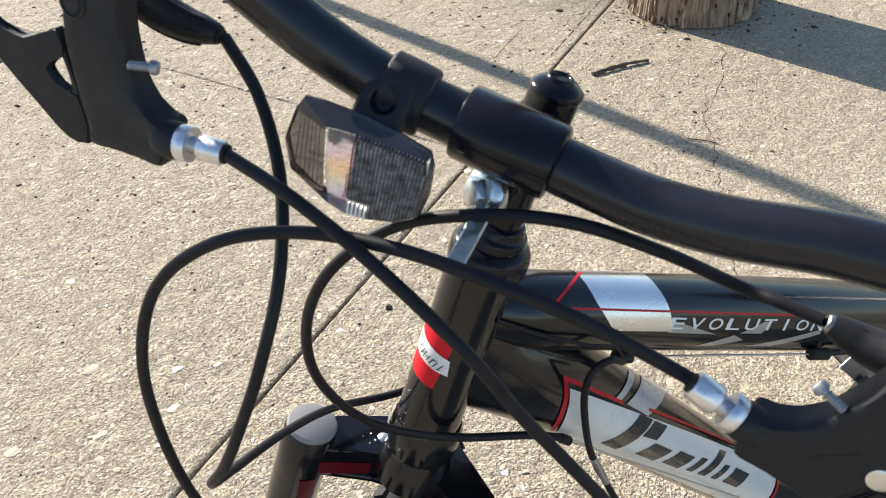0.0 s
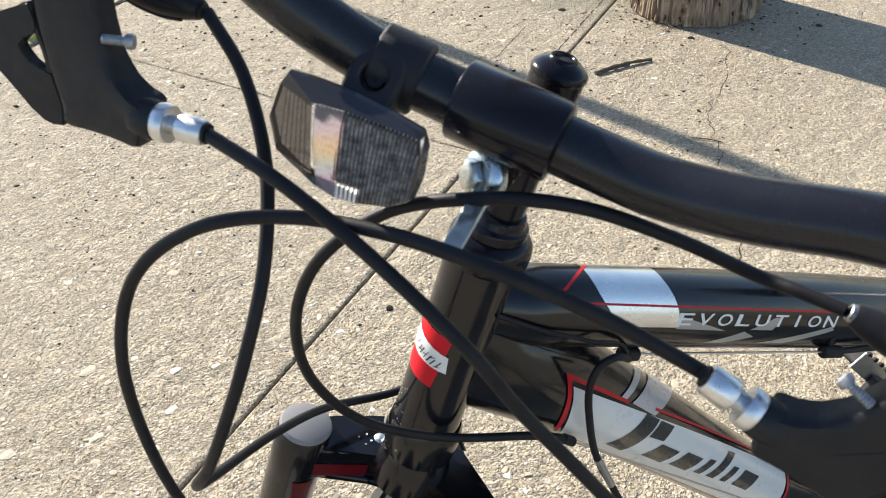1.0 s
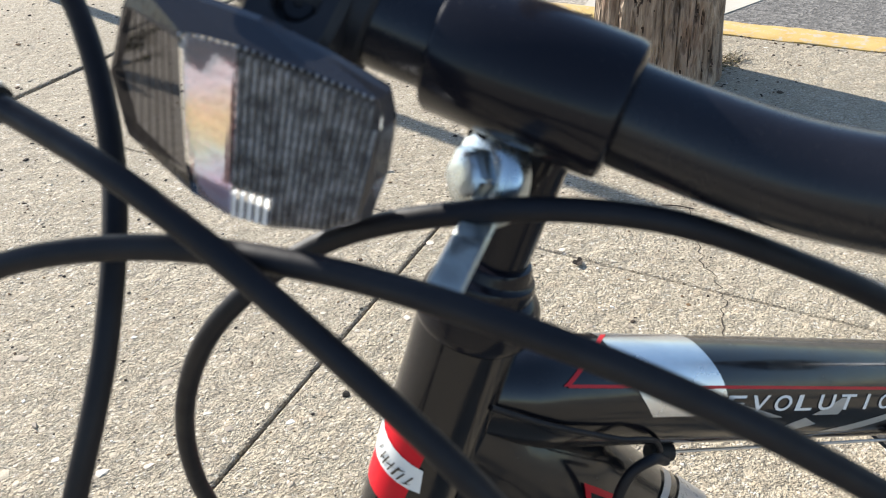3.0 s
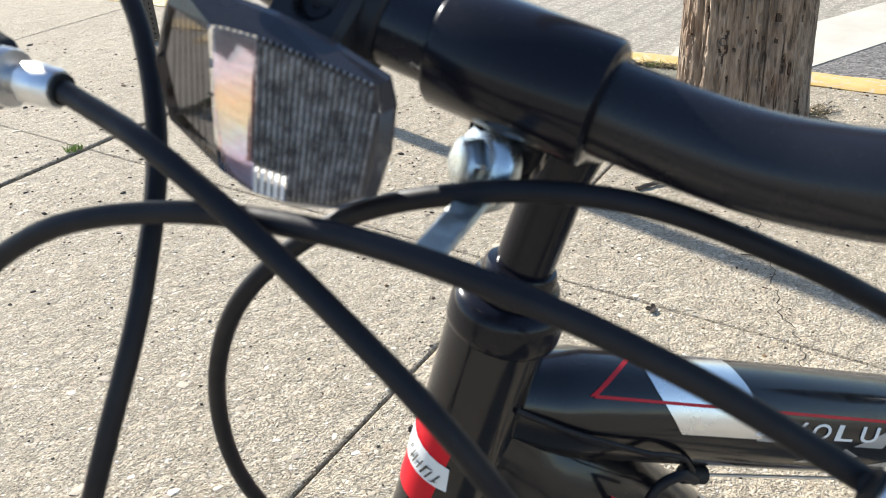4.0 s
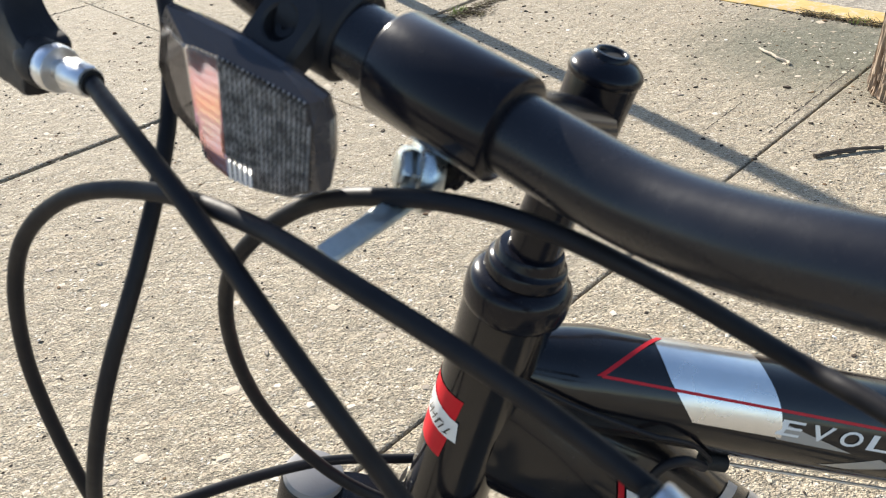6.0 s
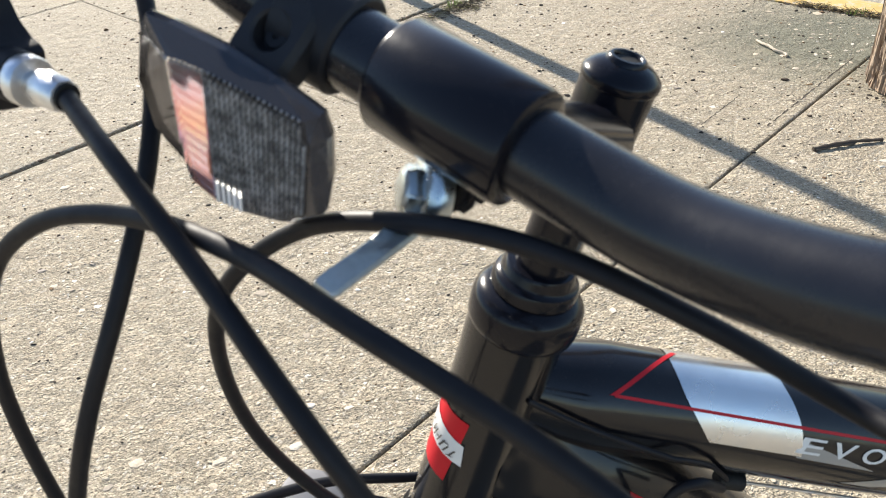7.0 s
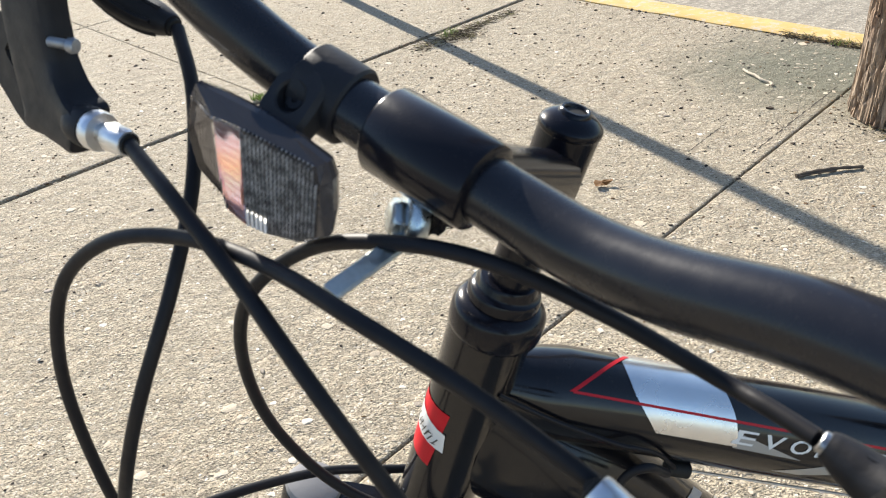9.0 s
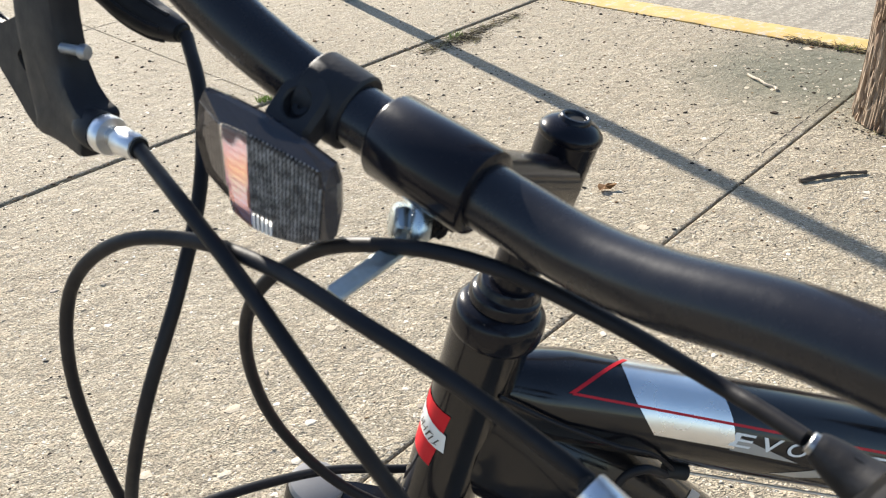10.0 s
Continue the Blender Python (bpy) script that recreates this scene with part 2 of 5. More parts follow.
def foil(name, share, *hues):
    """Iridescent foil that lets light through: soft stretches of colour from foot to head of the strip."""
    m = Nodes(name, rough=0.30, metal=0.4)
    height = m.math("MULTIPLY", m.math("SUBTRACT", m.node("ShaderNodeSeparateXYZ", 2, Vector=m.co), FOIL_FOOT), 1 / (FOIL_HEAD - FOIL_FOOT))
    c = m.ramp(m.math("ADD", height, m.math("MULTIPLY", m.math("SUBTRACT", m.noise(160, 3), 0.5), 0.22)), *[(k / (len(hues) - 1), h) for k, h in enumerate(hues)])
    m.set("Base Color", m.mix(0.4, c, (0.35, 0.35, 0.37)))
    m.set("Normal", m.bump(m.voronoi(700, 0), 0.0006, 0.8))
    through_light = m.t.nodes.new("ShaderNodeBsdfTranslucent")
    m.t.links.new(c, through_light.inputs[0])
    both = m.t.nodes.new("ShaderNodeMixShader")
    both.inputs[0].default_value = share
    m.t.links.new(m.b.outputs[0], both.inputs[1])
    m.t.links.new(through_light.outputs[0], both.inputs[2])
    m.t.links.new(both.outputs[0], m.t.nodes["Material Output"].inputs[0])
    return m.mat


def grey_prism():
    m = Nodes("ribbed_prism_grey", rough=0.22, color=(0.1, 0.1, 0.1))
    m.set("Base Color", m.ramp(m.noise(70, 5), (0.3, (0.10, 0.097, 0.102)), (0.7, (0.20, 0.195, 0.20))))
    return m.mat


def clear_bead():
    """Clear plastic beads over a grey backing, some brighter than others."""
    m = Nodes("clear_bead_ribs", rough=0.16)
    m.set("Base Color", m.ramp(m.noise(260, 3), (0.35, (0.10, 0.10, 0.105)), (0.65, (0.36, 0.36, 0.37))))
    m.set("Specular IOR Level", 0.6)
    return m.mat


def silver_film():
    m = Nodes("silver_decal", rough=0.24, metal=0.92, color=(0.70, 0.71, 0.73))
    m.set("Base Color", m.ramp(m.noise(45, 4), (0.35, (0.79, 0.80, 0.81)), (0.8, (0.70, 0.70, 0.70))))
    m.set("Roughness", m.ramp(m.noise(30, 4), (0.3, (0.20,) * 3), (0.8, (0.32,) * 3)))
    return m.mat


def chipped_black():
    """Black paint flaked off bright metal in spots."""
    m = Nodes("chipped_black_paint", rough=0.18)
    bare = m.ramp(m.noise(160, 5, 0.7), (0.66, (0, 0, 0)), (0.69, (1, 1, 1)))
    m.set("Base Color", m.mix(bare, (0.008, 0.008, 0.009), (0.75, 0.76, 0.78)))
    m.set("Metallic", bare)
    m.set("Normal", m.bump(m.math("SUBTRACT", 1.0, bare), 0.0004, 0.6))
    return m.mat


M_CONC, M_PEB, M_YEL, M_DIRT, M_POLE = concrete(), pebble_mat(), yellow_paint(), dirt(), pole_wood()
M_ROAD = asphalt("road_asphalt", (0.19, 0.168, 0.13), (0.35, 0.31, 0.245))
M_GRAVEL = asphalt("dark_gravel", (0.03, 0.028, 0.025), (0.19, 0.175, 0.155))
M_CREAM = cream_concrete()
M_BLACK = gloss_paint("black_frame_paint", (0.0075, 0.0073, 0.0095), 0.10, 0.2, 0.2)
M_BAR = gloss_paint("black_bar_paint", (0.0105, 0.0105, 0.0145), 0.23, 0.15, 0.1, 0.10, 0.42)
M_STEM = gloss_paint("black_stem_paint", (0.0085, 0.0083, 0.0120), 0.17, 0.15, 0.1, 0.08, 0.22)
M_LEVER = plastic("black_lever_plastic", (0.0125, 0.0125, 0.0155), 0.52, 600, 0.06, 0.35)
M_CABLE = plastic("black_cable_housing", (0.0115, 0.0110, 0.0135), 0.50, 300, 0.05, 0.24)
M_RUBBER = plastic("black_rubber", (0.010, 0.010, 0.010), 0.65, 600, 0.08)
M_ALU = metal("brushed_aluminium", (0.83, 0.84, 0.86), 0.33)
M_ZINC = metal("zinc_plate", (0.66, 0.71, 0.72), 0.27)
M_ARM = metal("dull_zinc_strip", (0.66, 0.70, 0.68), 0.5)
M_STEEL = metal("dull_steel", (0.55, 0.55, 0.56), 0.35)
M_SCREW = metal("dull_screw_steel", (0.40, 0.42, 0.45), 0.5)
M_SILVER = silver_film()
M_GREYDEC = gloss_paint("grey_decal", (0.36, 0.34, 0.31), 0.25, 0.0)
M_SILVERPAINT = gloss_paint("silver_paint", (0.46, 0.46, 0.47), 0.25, 0.0)
M_WHITE = gloss_paint("white_decal", (0.78, 0.78, 0.76), 0.25, 0.0)
M_RED = gloss_paint("red_decal", (0.52, 0.012, 0.022), 0.35, 0.0, 0.0, 0.1, 0.25)
M_DARKRED = gloss_paint("dark_red_decal", (0.11, 0.004, 0.009), 0.3, 0.0, 0.0, 0.1, 0.25)
M_BRIGHTRED = gloss_paint("bright_red_sticker", (0.62, 0.006, 0.018), 0.4, 0.0, 0.0, 0.1, 0.25)
M_CAP = plastic("grey_fork_cap", (0.24, 0.235, 0.235), 0.45)
M_CHIP = chipped_black()
M_DARKDEC = gloss_paint("charcoal_decal", (0.035, 0.033, 0.031), 0.2, 0.0)
M_CLEAR, M_SMOKE, M_PRISM = clear_plastic("clear_side_plastic", (0.050, 0.050, 0.058)), smoky_plastic(), grey_prism()
M_ROSE = foil("rose_foil", 0.60, (1.0, 0.50, 0.36), (1.0, 0.56, 0.42), (0.98, 0.48, 0.44), (0.80, 0.42, 0.60), (0.96, 0.44, 0.44), (0.98, 0.46, 0.42), (0.97, 0.50, 0.48), (0.95, 0.66, 0.62))
HUES = (0.58, 0.60, 0.84), (0.64, 0.58, 0.82), (0.58, 0.70, 0.84), (0.62, 0.80, 0.70), (0.86, 0.82, 0.46), (0.88, 0.78, 0.46), (0.82, 0.78, 0.62), (0.74, 0.77, 0.86), (0.72, 0.75, 0.84), (0.70, 0.73, 0.82)
M_PEARL = foil("pearl_foil", 0.16, *[tuple(0.28 + 0.34 * v for v in hue) for hue in HUES])
M_RAINBOW = foil("rainbow_foil", 0.42, *HUES)
M_GLINT = foil("clear_glint_flank", 0.80, (0.96, 0.96, 0.95), (0.90, 0.92, 0.95))
M_BEAD = clear_bead()
M_RIB = clear_plastic("clear_rib_plastic", (0.62, 0.60, 0.58))
M_LEAF = plastic("dry_leaf", (0.30, 0.16, 0.06), 0.7, 200)
M_TWIG = plastic("dark_twig", (0.085, 0.065, 0.048), 0.8, 200)
M_PALETWIG = plastic("pale_twig", (0.55, 0.47, 0.36), 0.8, 200)
M_GRASS = plastic("grass", (0.24, 0.33, 0.07), 0.6, 200)
M_DEBRIS = debris_mat()
M_STRAW = straw_mat()
M_GOUGE = plastic("dark_rotten_wood", (0.065, 0.042, 0.028), 0.9, 200, 0.3)
M_POST = metal("dark_steel_post", (0.10, 0.095, 0.09), 0.5)


# ---- mesh helpers ----
def finish(name, bm, mat, smooth=True):
    me = bpy.data.meshes.new(name)
    bmesh.ops.recalc_face_normals(bm, faces=bm.faces)
    bm.to_mesh(me)
    bm.free()
    me.materials.append(mat)
    if smooth:
        me.polygons.foreach_set("use_smooth", [True] * len(me.polygons))
        me.set_sharp_from_angle(angle=radians(38))
    return me


def part(name, bm, mat, parent, label="", smooth=True):
    """One mesh object, in world places, under a thing (an Empty) or under a part."""
    ob = new(name, finish(name, bm, mat, smooth))
    ob.parent = parent
    if parent.type == "EMPTY":
        ob.matrix_parent_inverse = parent.matrix_basis.inverted()
    if label:
        tagged(ob, label)
    return ob


def thing(name, place, label, category, group="", kind=""):
    e = new(name)
    e.location = place
    e.empty_display_size = 0.05
    e.matrix_basis = Matrix.Translation(place)
    return tagged(e, label, category, group, kind)


def solo(name, bm, mat, label, category, kind="", smooth=True, group=""):
    return tagged(new(name, finish(name, bm, mat, smooth)), label, category, group, kind)


def spline(points, steps=8):
    p = [Vector(q) for q in points]
    k = [2 * p[0] - p[1], *p, 2 * p[-1] - p[-2]]
    out = []
    for i in range(len(p) - 1):
        a, b, c, d = k[i:i + 4]
        for j in range(steps):
            s = j / steps
            out.append(0.5 * (2 * b + (c - a) * s + (2 * a - 5 * b + 4 * c - d) * s * s + (3 * b - a - 3 * c + d) * s ** 3))
    out.append(p[-1])
    return out


def sweep(path, radius, seg=14, bm=None, caps=True):
    """A round tube along a path; radius is one number or one for each point."""
    bm = bm or bmesh.new()
    n = len(path)
    rr = radius if isinstance(radius, (list, tuple)) else [radius] * n
    side, rings = None, []
    for i, p in enumerate(path):
        d = (path[min(i + 1, n - 1)] - path[max(i - 1, 0)]).normalized()
        if side is None:
            side = d.orthogonal().normalized()
        side = (side - d * side.dot(d)).normalized()
        up = d.cross(side)
        rings.append([bm.verts.new(p + rr[i] * (math.cos(2 * math.pi * j / seg) * side + math.sin(2 * math.pi * j / seg) * up)) for j in range(seg)])
    for a, b in zip(rings, rings[1:]):
        for j in range(seg):
            bm.faces.new((a[j], a[(j + 1) % seg], b[(j + 1) % seg], b[j]))
    if caps:
        bm.faces.new(rings[0][::-1])
        bm.faces.new(rings[-1])
    return bm


def basis(p, d, x=None):
    """A frame at p with its z along d."""
    d = Vector(d).normalized()
    x = Vector(x) if x is not None else d.orthogonal()
    x = (x - d * x.dot(d)).normalized()
    y = d.cross(x)
    return Matrix(((x.x, y.x, d.x, p[0]), (x.y, y.y, d.y, p[1]), (x.z, y.z, d.z, p[2]), (0, 0, 0, 1)))


def lathe(profile, m, seg=32, bm=None, wobble=None):
    """Turns (radius, height) pairs about the z axis of m."""
    bm = bm or bmesh.new()
    rings = []
    for r, h in profile:
        rings.append([bm.verts.new(m @ Vector((max(r, 1e-5) * math.cos(2 * math.pi * j / seg), max(r, 1e-5) * math.sin(2 * math.pi * j / seg), h))) for j in range(seg)])
    for a, b in zip(rings, rings[1:]):
        for j in range(seg):
            bm.faces.new((a[j], a[(j + 1) % seg], b[(j + 1) % seg], b[j]))
    bm.faces.new(rings[0][::-1])
    bm.faces.new(rings[-1])
    return bm


def prism(outline, z0, z1, m, bevel=0.0, bm=None, seg=3):
    """A plate from an outline in the xy plane of m, between two heights, with rounded edges."""
    own = bmesh.new()
    lo = [own.verts.new((x, y, z0)) for x, y in outline]
    hi = [own.verts.new((x, y, z1)) for x, y in outline]
    own.faces.new(lo[::-1])
    own.faces.new(hi)
    n = len(outline)
    for i in range(n):
        own.faces.new((lo[i], lo[(i + 1) % n], hi[(i + 1) % n], hi[i]))
    if bevel:
        bmesh.ops.bevel(own, geom=list(own.edges), offset=bevel, segments=seg, affect="EDGES", clamp_overlap=True)
    own.transform(m)
    if bm is None:
        return own
    tmp = bpy.data.meshes.new("tmp")
    own.to_mesh(tmp)
    own.free()
    bm.from_mesh(tmp)
    bpy.data.meshes.remove(tmp)
    return bm


def box(sx, sy, sz, m, bevel=0.0, bm=None):
    return prism([(-sx / 2, -sy / 2), (sx / 2, -sy / 2), (sx / 2, sy / 2), (-sx / 2, sy / 2)], -sz / 2, sz / 2, m, bevel, bm)


# ---- pavement, kerb, road ----
ALONG, ACROSS = Vector((0.69, 0.724, 0)), Vector((0.655, -0.756, 0))
N_A, N_K = Vector((0.724, -0.69, 0)), Vector((0.756, 0.655, 0))


def grid_place(i, j, z=0.0):
    """The place whose distances across the long joints and from the kerb line are i and j."""
    det = N_A.x * N_K.y - N_A.y * N_K.x
    return Vector(((i * N_K.y - j * N_A.y) / det, (j * N_A.x - i * N_K.x) / det, z))


ROAD_Z, KERB_J = -0.12, 3.055
ground = bmesh.new()
for q in ((-900, -900), (900, -900), (900, 900), (-900, 900)):
    ground.verts.new((*q, ROAD_Z))
ground.faces.new(ground.verts)
solo("ground", ground, M_ROAD, "worn light grey asphalt road surface", "road", "structure", False)

LONG = [-0.70 + 1.775 * (k - 6) for k in range(13)]
CROSS = [KERB_J - 1.735 * k for k in range(7)]
pavement = thing("pavement", (0, 0, -0.12), "tan exposed-aggregate concrete pavement of square slabs", "pavement", "", "structure")
fill = bmesh.new()
fill.faces.new([fill.verts.new(grid_place(i, j, -0.011)) for i, j in ((LONG[0], CROSS[-1]), (LONG[-1], CROSS[-1]), (LONG[-1], CROSS[0]), (LONG[0], CROSS[0]))])
part("joint_fill", fill, M_DIRT, pavement, "dark dirt in the joints", False)


def slab(i0, i1, j0, j1, name="slab", mat=M_CONC, z0=-0.119, z1=0.0, gi=0.0032, gj=0.0014, lip=0.006, parent=None, dz=0.0, gi1=None):
    """One slab with worn, ragged upper edges."""
    c = [grid_place(i0 + gi, j0 + gj), grid_place(i1 - (gi1 or gi), j0 + gj), grid_place(i1 - (gi1 or gi), j1 - gj), grid_place(i0 + gi, j1 - gj)]
    if (c[1] - c[0]).cross(c[2] - c[0]).z < 0:
        c = c[::-1]
    mid = sum(c, Vector()) / 4
    n = 110 if (mid - Vector((0.2, 1.8, 0))).length < 3.2 else 4
    edge, inward = [], []
    for k in range(4):
        side = (c[(k + 1) % 4] - c[k]).normalized()
        for q in range(n):
            edge.append(c[k].lerp(c[(k + 1) % 4], q / n))
            turn = Vector((-side.y, side.x, 0))
            inward.append(turn if q else (turn + (c[k] - c[k - 1]).normalized().cross(Vector((0, 0, -1)))))
    bm = bmesh.new()
    rings = []
    for depth, z, rag in ((0.0, z0, 0.0), (0.0, z1 - lip * 0.9, 0.0), (lip * 0.40, z1 - lip * 0.25, 0.5), (lip * 1.1, z1, 1.0)):
        ring = []
        for p, d in zip(edge, inward):
            chip = abs(noise.noise(p * 60)) * 0.5 + max(0.0, noise.noise(p * 21) - 0.25) * 1.6
            w = p + d * (depth + rag * chip * 0.007)
            ring.append(bm.verts.new((w.x, w.y, z + dz)))
        rings.append(ring)
    for a, b in zip(rings, rings[1:]):
        for k in range(4 * n):
            bm.faces.new((a[k], a[(k + 1) % (4 * n)], b[(k + 1) % (4 * n)], b[k]))
    bm.faces.new(rings[-1])
    bm.faces.new(rings[0][::-1])
    return part(name, bm, mat, parent, "", False)


kerb = thing("kerb", grid_place(0, KERB_J + 0.08, ROAD_Z), "concrete kerb with worn yellow paint along the road", "kerb", "", "structure")
KERB_PROFILE = [(0.004, ROAD_Z), (0.004, -0.008), (0.007, 0.000), (0.015, 0.0035), (0.060, 0.0040), (0.110, 0.0040), (0.160, 0.0030), (0.182, -0.002), (0.192, -0.014), (0.195, -0.030), (0.198, ROAD_Z)]
for i in range(12):
    bm = bmesh.new()
    rows = []
    for k in range(61):
        i_k = LONG[i] + 0.003 + (LONG[i + 1] - LONG[i] - 0.006) * k / 60
        row = []
        for j, z in KERB_PROFILE:
            p = grid_place(i_k, KERB_J + j)
            worn = noise.noise(p * 7) * 0.003 + noise.noise(p * 40) * 0.0016 if 0.005 < j < 0.19 else 0.0
            row.append(bm.verts.new(grid_place(i_k, KERB_J + j + worn * 0.8, z + worn * 0.8)))
        rows.append(row)
    for a, b in zip(rows, rows[1:]):
        for q in range(len(KERB_PROFILE) - 1):
            bm.faces.new((a[q], a[q + 1], b[q + 1], b[q]))
    bm.faces.new(rows[0])
    bm.faces.new(rows[-1][::-1])
    part("kerbstone", bm, M_YEL, kerb)

# a cream concrete apron and a strip of dark gravel beyond the kerb
apron = bmesh.new()
prism([(1.776, 3.277), (2.297, 2.948), (2.826, 3.144), (4.6, 3.50), (5.4, 4.6), (3.005, 3.687), (2.77, 3.609), (1.95, 3.50)], ROAD_Z - 0.03, ROAD_Z + 0.006, Matrix(), 0.0, apron)
solo("apron", apron, M_CREAM, "cream concrete apron slab set in the road", "road patch", "structure", False)
gravel = bmesh.new()
prism([(2.06, 2.90), (2.10, 2.66), (3.6, 0.94), (5.9, 2.4), (4.6, 3.49), (2.826, 3.134), (2.297, 2.936)], ROAD_Z - 0.03, ROAD_Z + 0.004, Matrix(), 0.0, gravel)
solo("gravel_strip", gravel, M_GRAVEL, "strip of dark loose gravel along the kerb", "gravel", "structure", False)

# ---- utility pole ----
POLE, POLE_R = Vector((1.483, 2.185, 0)), 0.206
pole_bm = bmesh.new()
SEG = 360
HEIGHTS = [0.004 + 0.0065 * k for k in range(140)] + [0.92 + 0.05 * k for k in range(8)] + [1.4, 2.0, 3.0, 4.5, 6.5, 8.5]
rng = random.Random(21)
PITS = [(rng.uniform(-math.pi, math.pi), 0.88 * rng.random(), rng.uniform(0.003, 0.0085) ** 1.0, rng.uniform(0.008, 0.026), rng.uniform(0.004, 0.011)) for _ in range(330)]
PITS += [(radians(-140.8), 0.268, 0.007, 0.020, 0.009), (radians(-96.7), 0.40, 0.018, 0.020, 0.008), (radians(169), 0.353, 0.010, 0.030, 0.010), (radians(-158.4), 0.413, 0.007, 0.034, 0.010)]


def pole_pit(an, z):
    """Depth of the pits and splits at one place of the pole's skin."""
    deep = 0.0
    for a, h, wide, tall, depth in PITS:
        dz = (z - h) / tall
        if abs(dz) < 1:
            da = (an - a + math.pi) % (2 * math.pi) - math.pi
            q = (da * POLE_R / wide) ** 2 + dz * dz
            if q < 1:
                deep = max(deep, depth * (1 - q * q))
    return deep


rings, pits = [], []
for z in HEIGHTS:
    ring, pit = [], []
    for j in range(SEG):
        an = 2 * math.pi * j / SEG
        cx, cy = math.cos(an), math.sin(an)
        q = noise.noise(Vector((cx * 8, cy * 8, z * 0.7)))
        g = abs(noise.noise(Vector((cx * 13, cy * 13, z * 1.7 + 4))))
        g2 = abs(noise.noise(Vector((cx * 34, cy * 34, z * 5 + 9))))
        fibre = noise.noise(Vector((cx * 60, cy * 60, z * 7 + 2)))
        gouge = max(0.0, noise.noise(Vector((cx * 6 + 3, cy * 6, z * 4.5))) - 0.36)
        deep = pole_pit(an, z) * (0.7 + 0.6 * abs(noise.noise(Vector((cx * 40, cy * 40, z * 90))))) if z < 1 else 0.0
        r = POLE_R * (1 + 0.09 * math.exp(-z * 7)) - 0.006 * z + 0.007 * q - 0.010 * max(0, 1 - g / 0.05) - 0.006 * max(0, 1 - g2 / 0.12) - 0.05 * gouge + 0.0022 * fibre - deep
        ring.append(pole_bm.verts.new((POLE.x + r * cx, POLE.y + r * cy, z)))
        pit.append(deep)
    rings.append(ring)
    pits.append(pit)
for k, (a, b) in enumerate(zip(rings, rings[1:])):
    for j in range(SEG):
        f = pole_bm.faces.new((a[j], a[(j + 1) % SEG], b[(j + 1) % SEG], b[j]))
        f.material_index = 1 if min(pits[k][j], pits[k + 1][(j + 1) % SEG]) > 0.0035 else 0
pole_bm.faces.new(rings[-1])
pole_bm.faces.new(rings[0][::-1])
pole = thing("utility_pole", POLE, "weathered brown wooden utility pole with cracks and gouges", "utility pole")
shaft = part("shaft", pole_bm, M_POLE, pole)
shaft.data.materials.append(M_GOUGE)

# ---- perforated sign post by the kerb ----
POST = Vector((-0.55, 4.40, 0))
post = thing("sign_post", POST, "dark perforated square steel sign post in the pavement", "sign post")
W, HOLE, STEP = 0.058, 0.0055, 0.0254
for face in range(4):
    bm = bmesh.new()
    mrot = Matrix.Translation(POST + Vector((0, 0, 0.003))) @ pose(0, 0, 0, 0, 0, 45 + 90 * face)
    n = 100
    for k in range(n):
        z0, z1 = k * STEP, (k + 1) * STEP
        zc = (z0 + z1) / 2
        sq = [(-W / 2, z0), (W / 2, z0), (W / 2, z1), (-W / 2, z1)]
        oc = [(HOLE * math.cos(radians(225 + 45 * q)), zc + HOLE * math.sin(radians(225 + 45 * q))) for q in range(8)]
        vs = [bm.verts.new(mrot @ Vector((x, -W / 2, z))) for x, z in sq]
        vo = [bm.verts.new(mrot @ Vector((x, -W / 2, z))) for x, z in oc]
        for s in range(4):
            bm.faces.new((vs[s], vs[(s + 1) % 4], vo[(2 * s + 2) % 8], vo[2 * s + 1], vo[2 * s]))
    bmesh.ops.remove_doubles(bm, verts=bm.verts, dist=1e-5)
    bmesh.ops.solidify(bm, geom=bm.faces, thickness=0.002)
    part("perforated_side", bm, M_POST, post, "", False)

# ---- the bicycle ----
AXIS = Vector((0.3118, -0.0905, 0.9458)).normalized()
BAR_C = Vector((-0.0499, -0.1198, 0.9988))
U, Fw = Vector((0.7248, -0.6210, -0.2983)), Vector((-0.6143, -0.7786, 0.1280))
PIVOT = -0.1155


def bl(u, f, a):
    """A place in the steering frame: along the bar, forward, up."""
    return BAR_C + U * u + Fw * f + AXIS * a


def frame_at(u, f, a, flip=1):
    """A frame in the steering frame: x along the bar, y forward, z up."""
    p = bl(u, f, a)
    x = -U * flip
    return Matrix(((x.x, Fw.x, AXIS.x, p.x), (x.y, Fw.y, AXIS.y, p.y), (x.z, Fw.z, AXIS.z, p.z), (0, 0, 0, 1)))


BIKE_YAW = math.tan(radians(5))


def plane_y(x, z):
    return -0.0086 + (x + 0.0444) * BIKE_YAW + 0.0957 * (0.80 - z)


def bp(x, z, off=0.0):
    """A place in the plane of the bicycle frame, off metres to its right."""
    return Vector((x, plane_y(x, z) + off, z))


bike = thing("bicycle", (0.3, 0.05, 0.0), "black bicycle with white, silver and red decals on its kickstand", "bicycle")

# frame tubes
TT0, TT1 = Vector((-0.030, -0.0083, 0.8102)), Vector((0.260, 0.0288, 0.6880))
DT0, DT1 = Vector((-0.030, -0.0055, 0.7814)), Vector((0.260, 0.0516, 0.4495))


def along(a, b, s):
    return a + (b - a) * s


STEER = (bl(-0.0056, PIVOT, -0.0096) - bl(0.0022, PIVOT, -0.2996)).normalized()
PIV0 = bl(-0.0058, PIVOT, 0.0)


